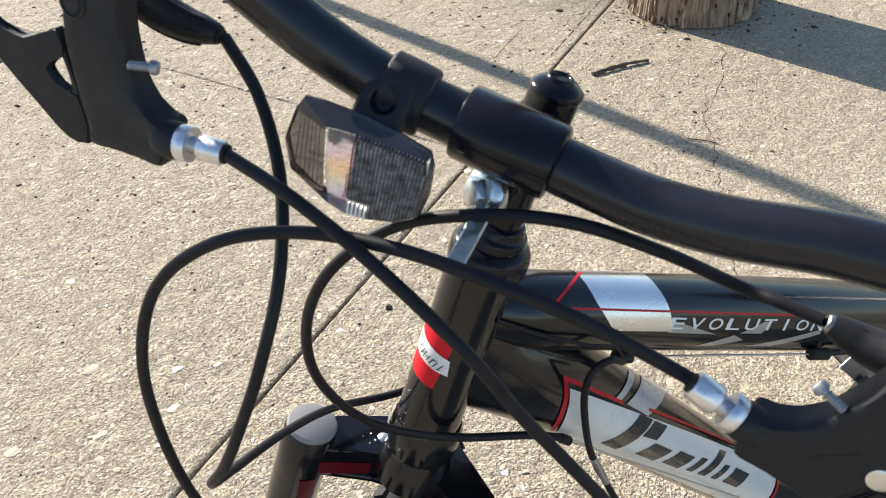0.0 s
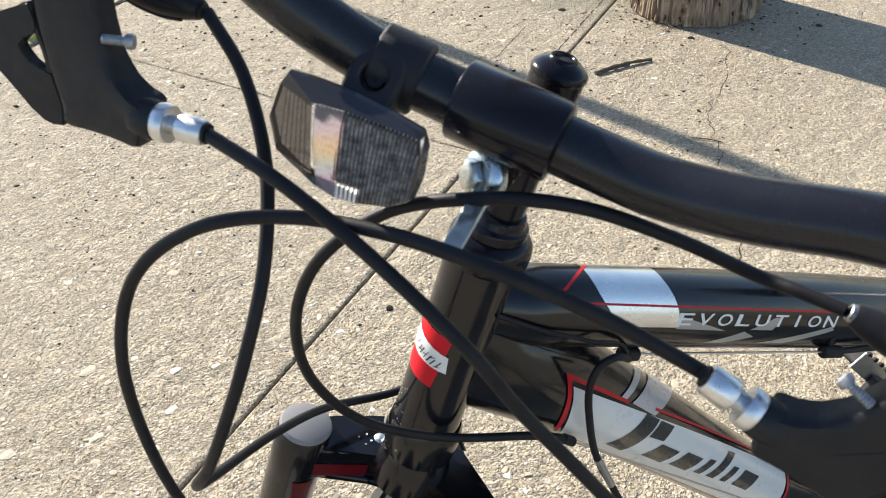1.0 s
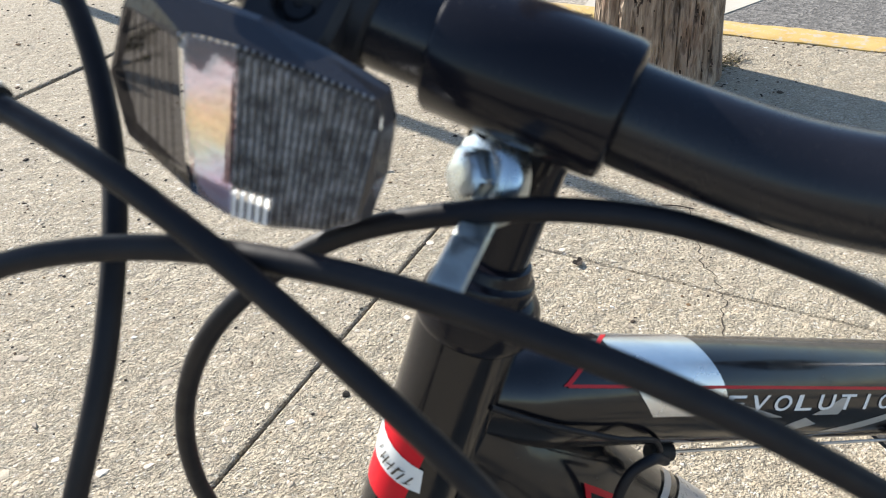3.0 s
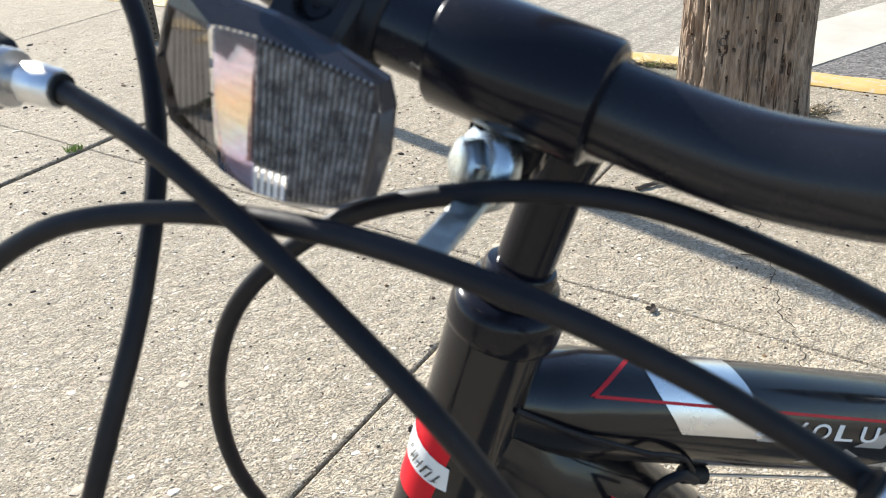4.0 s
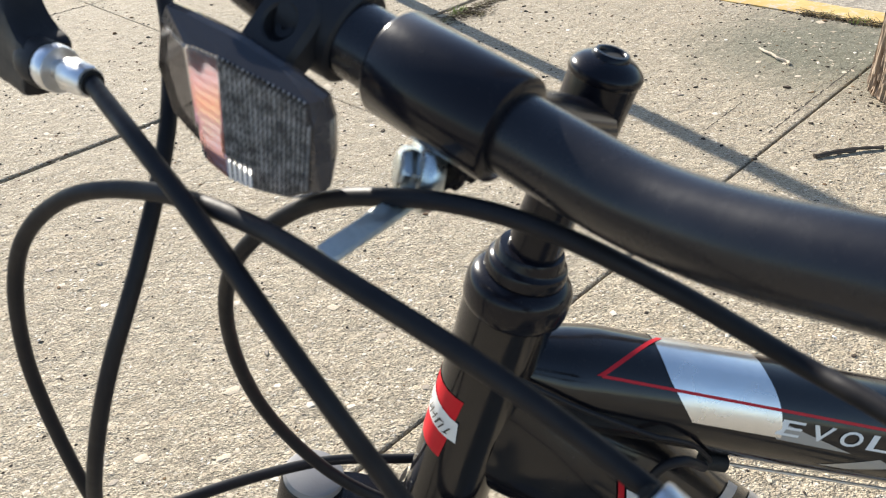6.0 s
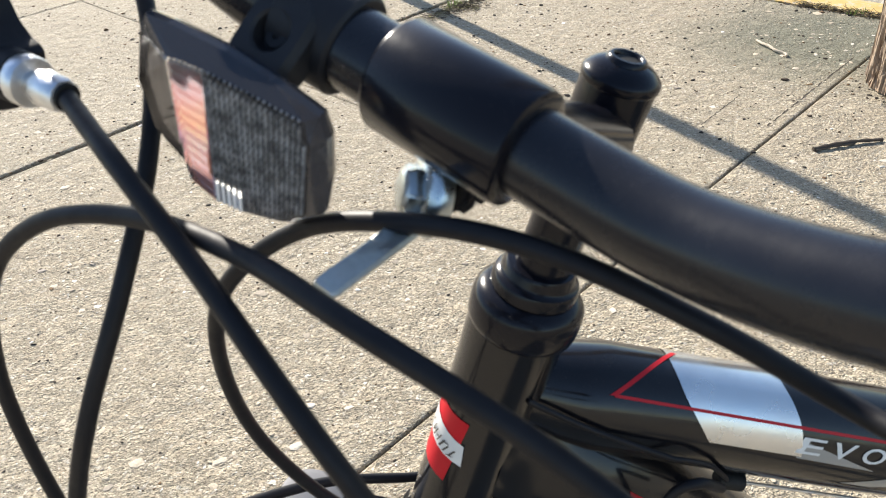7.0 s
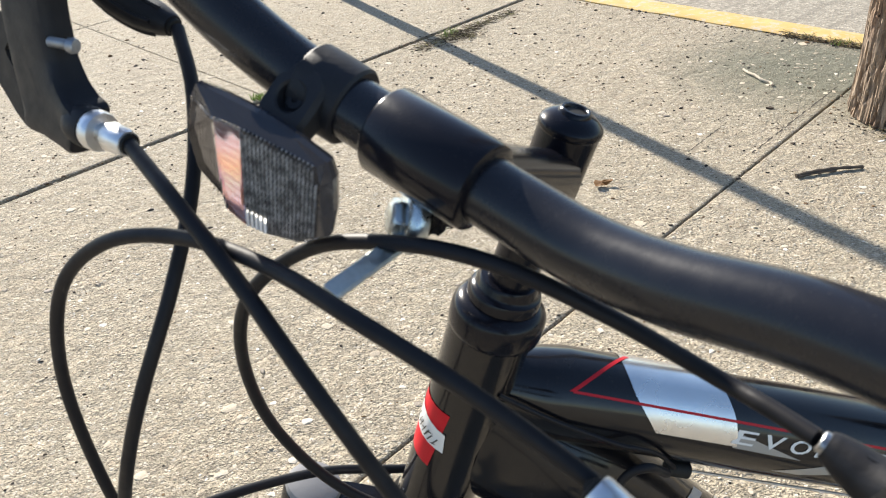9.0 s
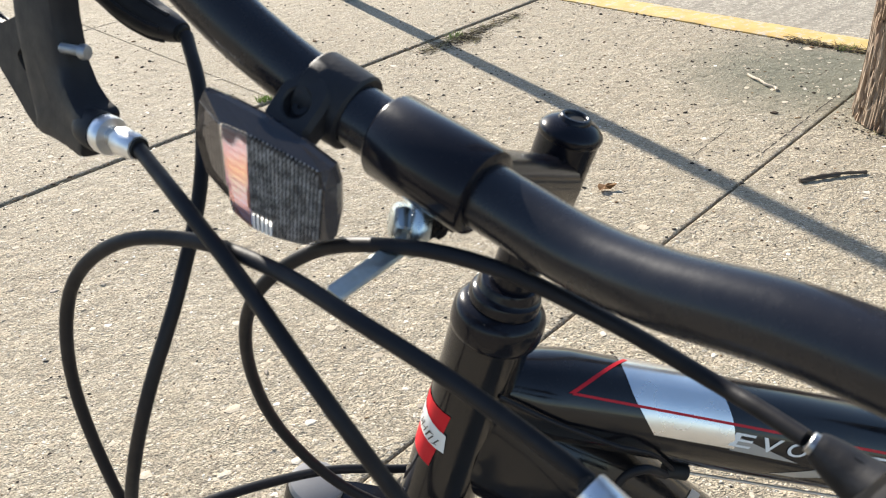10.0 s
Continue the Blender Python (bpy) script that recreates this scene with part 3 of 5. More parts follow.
def pv(a):
    """A place on the steering axis, a metres above the bar's height."""
    return PIV0 + STEER * a


SHIFT = Vector((-0.005, 0, 0))
mh = basis(PIV0, STEER)
ml = basis(PIV0 + SHIFT, STEER)
mt_head = basis(PIV0 + SHIFT * 1.25, STEER)
head = part("head_tube", lathe([(0.0235, -0.300), (0.0242, -0.2995), (0.0242, -0.294), (0.0232, -0.289), (0.0228, -0.22), (0.0228, -0.160), (0.0231, -0.152), (0.0232, -0.138)], mt_head, 44), M_BLACK, bike)
top_tube = part("top_tube", sweep([along(TT0, TT1, s) for s in (-0.070, 0.02, 0.07, 0.12, 0.3, 0.6, 1.0, 1.4, 1.75)], [0.0195, 0.0215, 0.0250, 0.0276, 0.0282, 0.0296, 0.0310, 0.0305, 0.0270], 40), M_BLACK, bike)
BB = bp(0.425, 0.285)
# the down tube flares into a deep gusset at the head tube: half width, reach above and reach below its axis
DT_L, DT_D = (DT1 - DT0).length, (DT1 - DT0).normalized()
DT_N = (Vector((0, 0, 1)) - DT_D * DT_D.z).normalized()
DT_M = DT_N.cross(DT_D) if DT_N.cross(DT_D).y < 0 else DT_D.cross(DT_N)
DT_S = [-0.045, 0.02, 0.06, 0.10, 0.15, 0.22, 0.30, 0.60, 1.0]
DT_WIDE = [0.0220, 0.0265, 0.0315, 0.0352, 0.0366, 0.0368, 0.0366, 0.0350, 0.0330]
DT_OVER = [0.0240, 0.0270, 0.0300, 0.0330, 0.0362, 0.0364, 0.0364, 0.0350, 0.0330]
DT_UNDER = [0.0520, 0.0500, 0.0480, 0.0455, 0.0430, 0.0400, 0.0380, 0.0352, 0.0330]


def dt_place(ss, angle, lift=0.0):
    """A place on the down tube, ss metres along it, at an angle from its top towards its right side."""
    s, c, q = ss / DT_L, math.cos(angle), math.sin(angle)
    wide = float(np.interp(s, DT_S, DT_WIDE)) + lift
    tall = float(np.interp(s, DT_S, DT_OVER if c > 0 else DT_UNDER)) + lift
    return DT0 + DT_D * ss + DT_N * c * tall + DT_M * q * wide


down = bmesh.new()
HEAD_FWD = (Vector((-1, 0, 0)) + STEER * STEER.x).normalized()


def behind_head(p):
    """Keeps the flared end from reaching forward of the head tube's axis."""
    return p - HEAD_FWD * max(0.0, (p - PIV0).dot(HEAD_FWD) + 0.004)


rings = [[down.verts.new(behind_head(dt_place(DT_L * k / 60, 2 * math.pi * j / 48))) for j in range(48)] for k in range(-3, 61)]
rings.append([down.verts.new(BB + DT_N * 0.029 * math.cos(2 * math.pi * j / 48) + DT_M * 0.029 * math.sin(2 * math.pi * j / 48)) for j in range(48)])
for a, b in zip(rings, rings[1:]):
    for j in range(48):
        down.faces.new((a[j], a[(j + 1) % 48], b[(j + 1) % 48], b[j]))
down.faces.new(rings[0][::-1])
down.faces.new(rings[-1])
down_tube = part("down_tube", down, M_BLACK, bike)
SEAT_TOP = bp(0.535, 0.635)
part("seat_tube", sweep([BB, SEAT_TOP], 0.0165, 24), M_BLACK, bike)
part("seat_post", sweep([bp(0.52, 0.59), bp(0.60, 0.85)], 0.0127, 20), M_STEEL, bike)
REAR = bp(0.86, 0.335)
for sgn in (-1, 1):
    part("chain_stay", sweep([BB + Vector((0.01, 0.03 * sgn, 0)), bp(0.60, 0.305, 0.045 * sgn), REAR + Vector((0, 0.062 * sgn, 0))], 0.0095, 14), M_BLACK, bike)
    part("seat_stay", sweep([bp(0.53, 0.61, 0.02 * sgn), bp(0.60, 0.565, 0.045 * sgn), REAR + Vector((0, 0.062 * sgn, 0))], 0.0085, 14), M_BLACK, bike)
part("bottom_bracket", lathe([(0.019, -0.036), (0.021, -0.034), (0.021, 0.034), (0.019, 0.036)], basis(BB, (0, 1, 0)), 28), M_BLACK, bike)

# headset and fork
part("headset_cup", lathe([(0.0226, -0.1405), (0.0238, -0.1398), (0.0250, -0.1382), (0.0256, -0.1352), (0.0257, -0.1285), (0.0252, -0.1248), (0.0236, -0.1222), (0.0212, -0.1205), (0.0190, -0.1195), (0.0172, -0.1190)], ml, 48), M_STEM, bike)
part("headset_locknut", lathe([(0.0186, -0.1200), (0.0196, -0.1190), (0.0197, -0.1148), (0.0189, -0.1130), (0.0170, -0.1120), (0.0163, -0.1108), (0.0162, -0.1076), (0.0152, -0.1060), (0.0130, -0.1055)], ml, 40), M_STEM, bike)
part("lower_cup", lathe([(0.0212, -0.311), (0.0246, -0.3090), (0.0262, -0.3020), (0.0262, -0.2900), (0.0254, -0.2830), (0.0236, -0.2790), (0.0226, -0.2785)], ml, 36), M_CHIP, bike, "black lower headset cup with chipped paint")
LEG_U, LEG_F = 0.077, -0.088
crown = bmesh.new()
ca = frame_at(0, 0, 0)
CROWN_FRONT = [(0.0900, -0.0800), (0.0840, -0.0712), (0.0740, -0.0700), (0.0500, -0.0864), (0.0250, -0.1036), (0.0100, -0.1075)]
outline = [(-x, y) for x, y in CROWN_FRONT] + [(x, y) for x, y in CROWN_FRONT[::-1]]
outline += [(0.0925, -0.0920), (0.0840, -0.1020), (0.0620, -0.1110), (0.0464, -0.1225), (0.0300, -0.1460), (-0.0300, -0.1460), (-0.0464, -0.1225), (-0.0620, -0.1110), (-0.0840, -0.1020), (-0.0925, -0.0920)]
prism(outline, -0.3590, -0.3268, ca, 0.0045, crown)
lathe([(0.0275, -0.340), (0.0268, -0.322), (0.0230, -0.311)], ml, 28, crown)
crown_ob = part("fork_crown", crown, M_BLACK, bike)
WHEEL_R = 0.325
FRONT = bl(0, -0.075, -0.715)
for sgn in (-1, 1):
    leg = part("fork_leg", lathe([(0.012, -0.735), (0.0175, -0.72), (0.0185, -0.60), (0.0195, -0.50), (0.0192, -0.42), (0.0194, -0.36), (0.0196, -0.3225), (0.0188, -0.3210)],
                basis(bl(LEG_U * sgn, LEG_F, 0), AXIS), 28), M_BLACK, bike)
    part("fork_cap", lathe([(0.0186, -0.3214), (0.0188, -0.3195), (0.0176, -0.3172), (0.0120, -0.3155), (0.002, -0.3150)], basis(bl(LEG_U * sgn, LEG_F, 0), AXIS), 32), M_CAP, leg, "pale grey plastic cap")
    # dark red flash on the inner front of the leg, below the crown
    flash = bmesh.new()
    rows = []
    for k in range(9):
        a = -0.3605 - 0.075 * k / 8
        rows.append([flash.verts.new(bl(LEG_U * sgn, LEG_F, a) + 0.0200 * (Fw * math.cos(q) - U * sgn * math.sin(q))) for q in (radians(24 + 3 * k + (44 - 3.5 * k) * j / 8) for j in range(9))])
    for a, b in zip(rows, rows[1:]):
        for j in range(8):
            flash.faces.new((a[j], a[j + 1], b[j + 1], b[j]))
    part("leg_flash", flash, M_DARKRED, leg, "dark red decal")
# dark red flashes along the lower half of the crown's front
for sgn in (-1, 1):
    flash = bmesh.new()
    rows = [[flash.verts.new(ca @ Vector(((x - 0.0004) * sgn, y + 0.0005, a))) for a in (-0.3545, -0.3480, -0.3420)] for x, y in ((0.0720, -0.0714), (0.0500, -0.0864), (0.0380, -0.0947), (0.0280, -0.1016))]
    for a, b in zip(rows, rows[1:]):
        for j in range(2):
            flash.faces.new((a[j], a[j + 1], b[j + 1], b[j]))
    part("crown_flash", flash, M_DARKRED, crown_ob, "dark red decal")


def wheel(centre, axle, name):
    m = basis(centre, axle)
    tyre = bmesh.new()
    R, r = WHEEL_R - 0.025, 0.0235
    seg, sub = 120, 18
    rows = []
    for i in range(seg):
        an = 2 * math.pi * i / seg
        rows.append([tyre.verts.new(m @ Vector(((R + r * math.cos(b)) * math.cos(an), (R + r * math.cos(b)) * math.sin(an), r * 1.02 * math.sin(b)))) for b in (2 * math.pi * j / sub for j in range(sub))])
    for i in range(seg):
        a, b = rows[i], rows[(i + 1) % seg]
        for j in range(sub):
            tyre.faces.new((a[j], a[(j + 1) % sub], b[(j + 1) % sub], b[j]))
    for i in range(96):
        an = 2 * math.pi * (i + 0.5) / 96
        for k, (b, w) in enumerate(((-0.75, 0.008), (-0.25, 0.009), (0.25, 0.009), (0.75, 0.008))):
            if (i + k) % 2:
                continue
            c = m @ Vector(((R + (r + 0.0005) * math.cos(b)) * math.cos(an), (R + (r + 0.0005) * math.cos(b)) * math.sin(an), r * 1.02 * math.sin(b)))
            out = (c - m @ Vector((R * math.cos(an), R * math.sin(an), 0))).normalized()
            box(0.014, w, 0.004, basis(c, out, m.to_3x3() @ Vector((-math.sin(an), math.cos(an), 0))), 0, tyre)
    w = part(name, tyre, M_RUBBER, bike, "black knobbly tyre on a silver rim")
    part("rim", lathe([(R - 0.022, -0.011), (R - 0.006, -0.0125), (R - 0.004, -0.0115), (R - 0.004, 0.0115), (R - 0.006, 0.0125), (R - 0.022, 0.011)], m, 96), M_ALU, w)
    part("hub", lathe([(0.006, -0.055), (0.006, -0.036), (0.019, -0.034), (0.019, -0.030), (0.010, -0.027), (0.010, 0.027), (0.019, 0.030), (0.019, 0.034), (0.006, 0.036), (0.006, 0.055)], m, 24), M_ALU, w)
    for i in range(32):
        an = 2 * math.pi * i / 32
        off = an + (0.42 if i % 4 < 2 else -0.42)
        z = 0.032 if i % 2 else -0.032
        part("spoke", sweep([m @ Vector((0.018 * math.cos(off), 0.018 * math.sin(off), z)), m @ Vector(((R - 0.012) * math.cos(an), (R - 0.012) * math.sin(an), 0))], 0.001, 5), M_STEEL, w)


WHEEL_R = 0.3278
REAR = bp(0.86, 0.3268)
wheel(FRONT, U, "front_wheel")
wheel(REAR, Vector((-BIKE_YAW, 1, 0.0957)), "rear_wheel")
for sgn in (-1, 1):
    part("brake_arm", sweep([bl(0.045 * sgn, -0.062, -0.44), bl(0.043 * sgn, -0.050, -0.40), bl(0.036 * sgn, -0.046, -0.365)], [0.008, 0.007, 0.005], 12), M_LEVER, bike)

# stem
post_m = mh
Q0, Q1 = pv(-0.0190), pv(-0.150) + SHIFT * 1.2
stem = part("stem", sweep([Q0, Q0.lerp(Q1, 0.02), Q0.lerp(Q1, 0.20), Q0.lerp(Q1, 0.28), Q0.lerp(Q1, 0.34), Q1], [0.0146, 0.0148, 0.0146, 0.0142, 0.0128, 0.0127], 44), M_STEM, bike)
cap = lathe([(0.0140, -0.0206), (0.0150, -0.0205), (0.0154, -0.0198), (0.0155, -0.0176), (0.0151, -0.0166), (0.0140, -0.0154), (0.0112, -0.0132), (0.0088, -0.0122), (0.0080, -0.0119), (0.0076, -0.0106), (0.0068, -0.0099), (0.0058, -0.0099), (0.0051, -0.0106), (0.0049, -0.0116)], post_m, 56)
part("stem_bolt", cap, M_STEM, stem, "glossy black stem bolt with a hex socket")
part("hex_socket", lathe([(0.0050, -0.0112), (0.0047, -0.0114), (0.0045, -0.0175), (0.0004, -0.0177)], post_m, 6), M_RUBBER, stem)
ext = bmesh.new()
N = 10
rings = []
for k in range(N + 1):
    s = k / N
    f = PIVOT + 0.006 + (0.112) * s
    a = -0.042 + 0.037 * s
    hw, hh = 0.0122 + 0.004 * s * s, 0.0135 + 0.001 * s
    rings.append([ext.verts.new(bl(hw * math.copysign(abs(math.cos(q)) ** 0.9, math.cos(q)), f, a + hh * math.copysign(abs(math.sin(q)) ** 0.9, math.sin(q)))) for q in (2 * math.pi * j / 24 for j in range(24))])
for a, b in zip(rings, rings[1:]):
    for j in range(24):
        ext.faces.new((a[j], a[(j + 1) % 24], b[(j + 1) % 24], b[j]))
ext.faces.new(rings[0])
ext.faces.new(rings[-1][::-1])
lathe([(0.0130, -0.0575), (0.0139, -0.0540), (0.0142, -0.0450), (0.0141, -0.0330), (0.0134, -0.0250)], basis(PIV0 + SHIFT * 0.15, STEER), 40, ext)
part("extension", ext, M_STEM, stem)
bar_m = basis(BAR_C, U, AXIS)
SL = 0.0232
part("bar_clamp", lathe([(0.0128, -SL), (0.0160, -SL), (0.0168, -SL + 0.0012), (0.0168, SL - 0.0042), (0.0163, SL - 0.0024), (0.0150, SL - 0.0016), (0.0122, SL - 0.0012)], bar_m, 48), M_STEM, stem)
lug = bmesh.new()
LUG = [(-0.0130, -0.0100), (0.0110, -0.0100), (0.0100, -0.0250), (0.0060, -0.0320), (-0.0060, -0.0320), (-0.0115, -0.0250)]
for f0, f1 in ((-0.0070, -0.0005), (-0.0160, -0.0090)):
    p = bl(0, 0, 0)
    prism([(-x, y) for x, y in LUG], f0, f1, Matrix(((-U.x, AXIS.x, Fw.x, p.x), (-U.y, AXIS.y, Fw.y, p.y), (-U.z, AXIS.z, Fw.z, p.z), (0, 0, 0, 1))), 0.0025, lug)
part("clamp_lug", lug, M_STEM, stem)
nb = basis(bl(-0.0028, 0.0010, -0.0272), Fw * 0.76 - U * 0.62 + AXIS * 0.05)
nut = lathe([(0.0122, -0.003), (0.0130, 0.0002), (0.0126, 0.0014), (0.0106, 0.0032), (0.0086, 0.0044)], nb, 44)
part("clamp_washer", nut, M_ZINC, stem, "shiny domed zinc flange")
nut = lathe([(0.0080, 0.0036), (0.0082, 0.0050), (0.0080, 0.0072), (0.0066, 0.0088), (0.0042, 0.0095), (0.0020, 0.0096)], nb, 6)
bmesh.ops.bevel(nut, geom=list(nut.edges), offset=0.0005, segments=2, affect="EDGES", clamp_overlap=True)
part("clamp_bolt", nut, M_ZINC, stem, "shiny zinc hex nut")
# flat zinc guide arm from the clamp bolt to the brake cable
arm = bmesh.new()
pts = [(0.0000, 0.007, -0.0310), (0.0008, 0.016, -0.0322), (0.0020, 0.032, -0.0338), (0.0032, 0.0475, -0.0350), (0.0034, 0.0490, -0.0352)]
rows = []
for (u, f, a), half in zip(pts, (0.0042, 0.0041, 0.0040, 0.0039, 0.0030)):
    rows.append([arm.verts.new(bl(u + half * x, f, a + 0.0011 * y)) for x, y in ((-0.8, -1), (0.8, -1), (1, -0.4), (1, 0.4), (0.8, 1), (-0.8, 1), (-1, 0.4), (-1, -0.4))])
for a, b in zip(rows, rows[1:]):
    for j in range(8):
        arm.faces.new((a[j], a[(j + 1) % 8], b[(j + 1) % 8], b[j]))
arm.faces.new(rows[0])
arm.faces.new(rows[-1][::-1])
part("cable_guide", arm, M_ARM, bike, "flat zinc cable guide arm")

# handlebar: rises and comes forward on both sides of the clamp
HALF = [(0.035, 0.0001, -0.0001), (0.065, 0.0043, 0.0031), (0.095, 0.0121, 0.0130), (0.130, 0.0198, 0.0282), (0.170, 0.0287, 0.0409), (0.210, 0.0373, 0.0538), (0.310, 0.055, 0.082)]
BARPTS = [bl(-u, f, a) for u, f, a in HALF[::-1]] + [bl(0, 0, 0)] + [bl(u, f, a) for u, f, a in HALF]
part("handlebar", sweep(spline(BARPTS, 10), 0.0124, 36), M_BAR, bike, "glossy black riser handlebar")


def at_side(side, u, f, a):
    """A place on the left (side -1) or right (side 1) half of the bar."""
    return bl(side * u, f, a)


def side_frame(side, f):
    p, x = bl(0, f, 0), U * side
    return Matrix(((x.x, AXIS.x, Fw.x, p.x), (x.y, AXIS.y, Fw.y, p.y), (x.z, AXIS.z, Fw.z, p.z), (0, 0, 0, 1)))


SPINE = [(0.1340, -0.0462), (0.1480, -0.0470), (0.1600, -0.0450), (0.1690, -0.0360), (0.1740, -0.0200), (0.1780, 0.0000), (0.1800, 0.0250), (0.1810, 0.0460)]


def pillow(outline, m):
    """A flat-backed body with a softly domed front, thicker towards the start of its spine."""
    n = len(outline)
    ring = []
    for i in range(n):
        a, b, c, d = (Vector((*outline[(i + k) % n], 0)) for k in (-1, 0, 1, 2))
        for j in range(4):
            t = j / 4
            curve = 0.5 * (2 * b + (c - a) * t + (2 * a - 5 * b + 4 * c - d) * t * t + (3 * b - a - 3 * c + d) * t ** 3)
            ring.append(b.lerp(c, t) * 0.4 + curve * 0.6)
    line = spline([Vector((*p, 0)) for p in SPINE], 6)
    bm = bmesh.new()
    rows = []
    near = []
    for p in ring:
        k = min(range(len(line)), key=lambda q: (line[q] - p).length)
        near.append((line[k], k / (len(line) - 1)))
    for q, drop in ((1.0, None), (1.0, 0.0066), (0.985, 0.0042), (0.95, 0.0022), (0.88, 0.0008), (0.72, 0.0002), (0.45, 0.0), (0.12, 0.0)):
        row = []
        for p, (c, f) in zip(ring, near):
            top = 0.0086 + 0.0048 * max(0.0, 1 - f / 0.42) ** 1.5
            w = c + (p - c) * q
            row.append(bm.verts.new(m @ Vector((w.x, w.y, -0.0040 if drop is None else top - drop))))
        rows.append(row)
    for a, b in zip(rows, rows[1:]):
        for j in range(len(ring)):
            bm.faces.new((a[j], a[(j + 1) % len(ring)], b[(j + 1) % len(ring)], b[j]))
    bm.faces.new(rows[0][::-1])
    bm.faces.new(rows[-1])
    return bm


def brake_lever(side):
    m = side_frame(side, 0.0405)
    body = [(0.1326, -0.0372), (0.1400, -0.0352), (0.1470, -0.0318), (0.1540, -0.0243), (0.1588, -0.0130), (0.1612, -0.0059), (0.1640, 0.0072), (0.167, 0.025), (0.172, 0.050), (0.190, 0.054), (0.1935, 0.020), (0.1922, -0.0060),
            (0.1905, -0.0190), (0.1852, -0.0340), (0.1805, -0.0455), (0.1748, -0.0580), (0.1732, -0.0650), (0.1590, -0.0618), (0.1442, -0.0580), (0.1330, -0.0552)]
    lever = part("brake_lever", pillow(body, m), M_LEVER, bike, "matte black brake lever")
    # the blade is a plate with an opening, closed along the body by a thin web
    blade = [(0.1838, -0.0758), (0.1895, -0.0772), (0.1952, -0.0780), (0.2017, -0.0742), (0.2098, -0.0690), (0.2193, -0.0633), (0.2272, -0.0585), (0.2400, -0.0500), (0.2700, -0.0300), (0.3380, 0.0100), (0.3420, 0.0180),
             (0.2700, -0.0215), (0.2500, -0.0322), (0.2380, -0.0376), (0.2268, -0.0383), (0.2222, -0.0368), (0.2175, -0.0349), (0.2115, -0.0307), (0.2063, -0.0250), (0.2040, -0.0245), (0.2010, -0.0313), (0.1988, -0.0358),
             (0.2016, -0.0362), (0.2077, -0.0418), (0.2105, -0.0463), (0.2089, -0.0492), (0.2035, -0.0520), (0.1980, -0.0545), (0.1943, -0.0523), (0.1910, -0.0520), (0.1843, -0.0656)]
    plate = prism(blade, -0.0105, -0.0045, m, 0.0010)
    web = [(0.1996, -0.0335), (0.2022, -0.0340), (0.2018, -0.0366), (0.1970, -0.0438), (0.1940, -0.0499), (0.1948, -0.0535), (0.1906, -0.0535), (0.1917, -0.0504), (0.1965, -0.0408)]
    part("lever_blade", prism(web, -0.0100, -0.0050, m, 0.0006, plate), M_LEVER, lever)
    core = [(0.1700, -0.0600), (0.1800, -0.0700), (0.1880, -0.0720), (0.1900, -0.0560), (0.1940, -0.0450), (0.1990, -0.0330), (0.2020, -0.0260), (0.1800, -0.0100)]
    part("lever_core", prism(core, -0.0110, -0.0062, m, 0.0010), M_LEVER, lever)
    pin = basis(at_side(side, 0.185, 0.0489, -0.0010), Fw)
    part("pivot_screw", lathe([(0.0066, -0.001), (0.0066, 0.0006), (0.0058, 0.0012), (0.0050, 0.0004), (0.0044, 0.0004), (0.0038, 0.0011), (0.0005, 0.0012)], pin, 32), M_LEVER, lever)
    if side > 0:
        part("logo_disc", lathe([(0.0052, -0.001), (0.0052, 0.0004), (0.0046, 0.0007), (0.0005, 0.0007)], basis(at_side(side, 0.1825, 0.0489, -0.0380), Fw), 28), M_SILVER, lever, "round silver badge")
    clamp_c = at_side(side, 0.182, 0.0312, 0.0448)
    d = (at_side(side, 0.21, 0.0373, 0.0538) - at_side(side, 0.17, 0.0287, 0.0409)).normalized()
    part("lever_clamp", lathe([(0.0126, -0.013), (0.0162, -0.013), (0.0170, -0.012), (0.0170, 0.012), (0.0162, 0.013), (0.0126, 0.013)], basis(clamp_c, d), 32), M_LEVER, lever)
    # cable adjuster: knurled nut and slotted barrel
    tip, root = at_side(side, 0.1068, 0.0460, -0.0380), at_side(side, 0.1350, 0.0470, -0.0435)
    mb = basis(tip, root - tip)
    big = 1.14 if side > 0 else 1.0
    part("barrel_adjuster", lathe([(0.0036, 0.0), (0.0051 * big, 0.0003), (0.0055 * big, 0.0014), (0.0060 * big, 0.0108), (0.0055 * big, 0.0118), (0.0034, 0.0120)], mb, 9), M_ALU, lever, "silver barrel adjuster")
    part("adjuster_thread", lathe([(0.0040, 0.0118), (0.0040, 0.0165)], mb, 20), M_STEEL, lever)
    part("adjuster_boss", lathe([(0.0072, 0.0218), (0.0082, 0.0222), (0.0085, 0.0240), (0.0084, 0.0290), (0.0070, 0.0330)], mb, 32), M_LEVER, lever)
    part("lock_ring", lathe([(0.0060, 0.0160), (0.0078, 0.0161), (0.0082, 0.0172), (0.0082, 0.0206), (0.0077, 0.0220), (0.0060, 0.0222)], mb, 20), M_ALU, lever, "silver knurled lock ring")
    part("ferrule", lathe([(0.0030, -0.0012), (0.0043, -0.0010), (0.0043, 0.0008)], mb, 20), M_RUBBER, lever)
    # reach screw
    a0, a1 = at_side(side, 0.1572, 0.0474, -0.0178), at_side(side, 0.1450, 0.0430, -0.0153)
    ms = basis(a0, a1 - a0)
    h = (a1 - a0).length
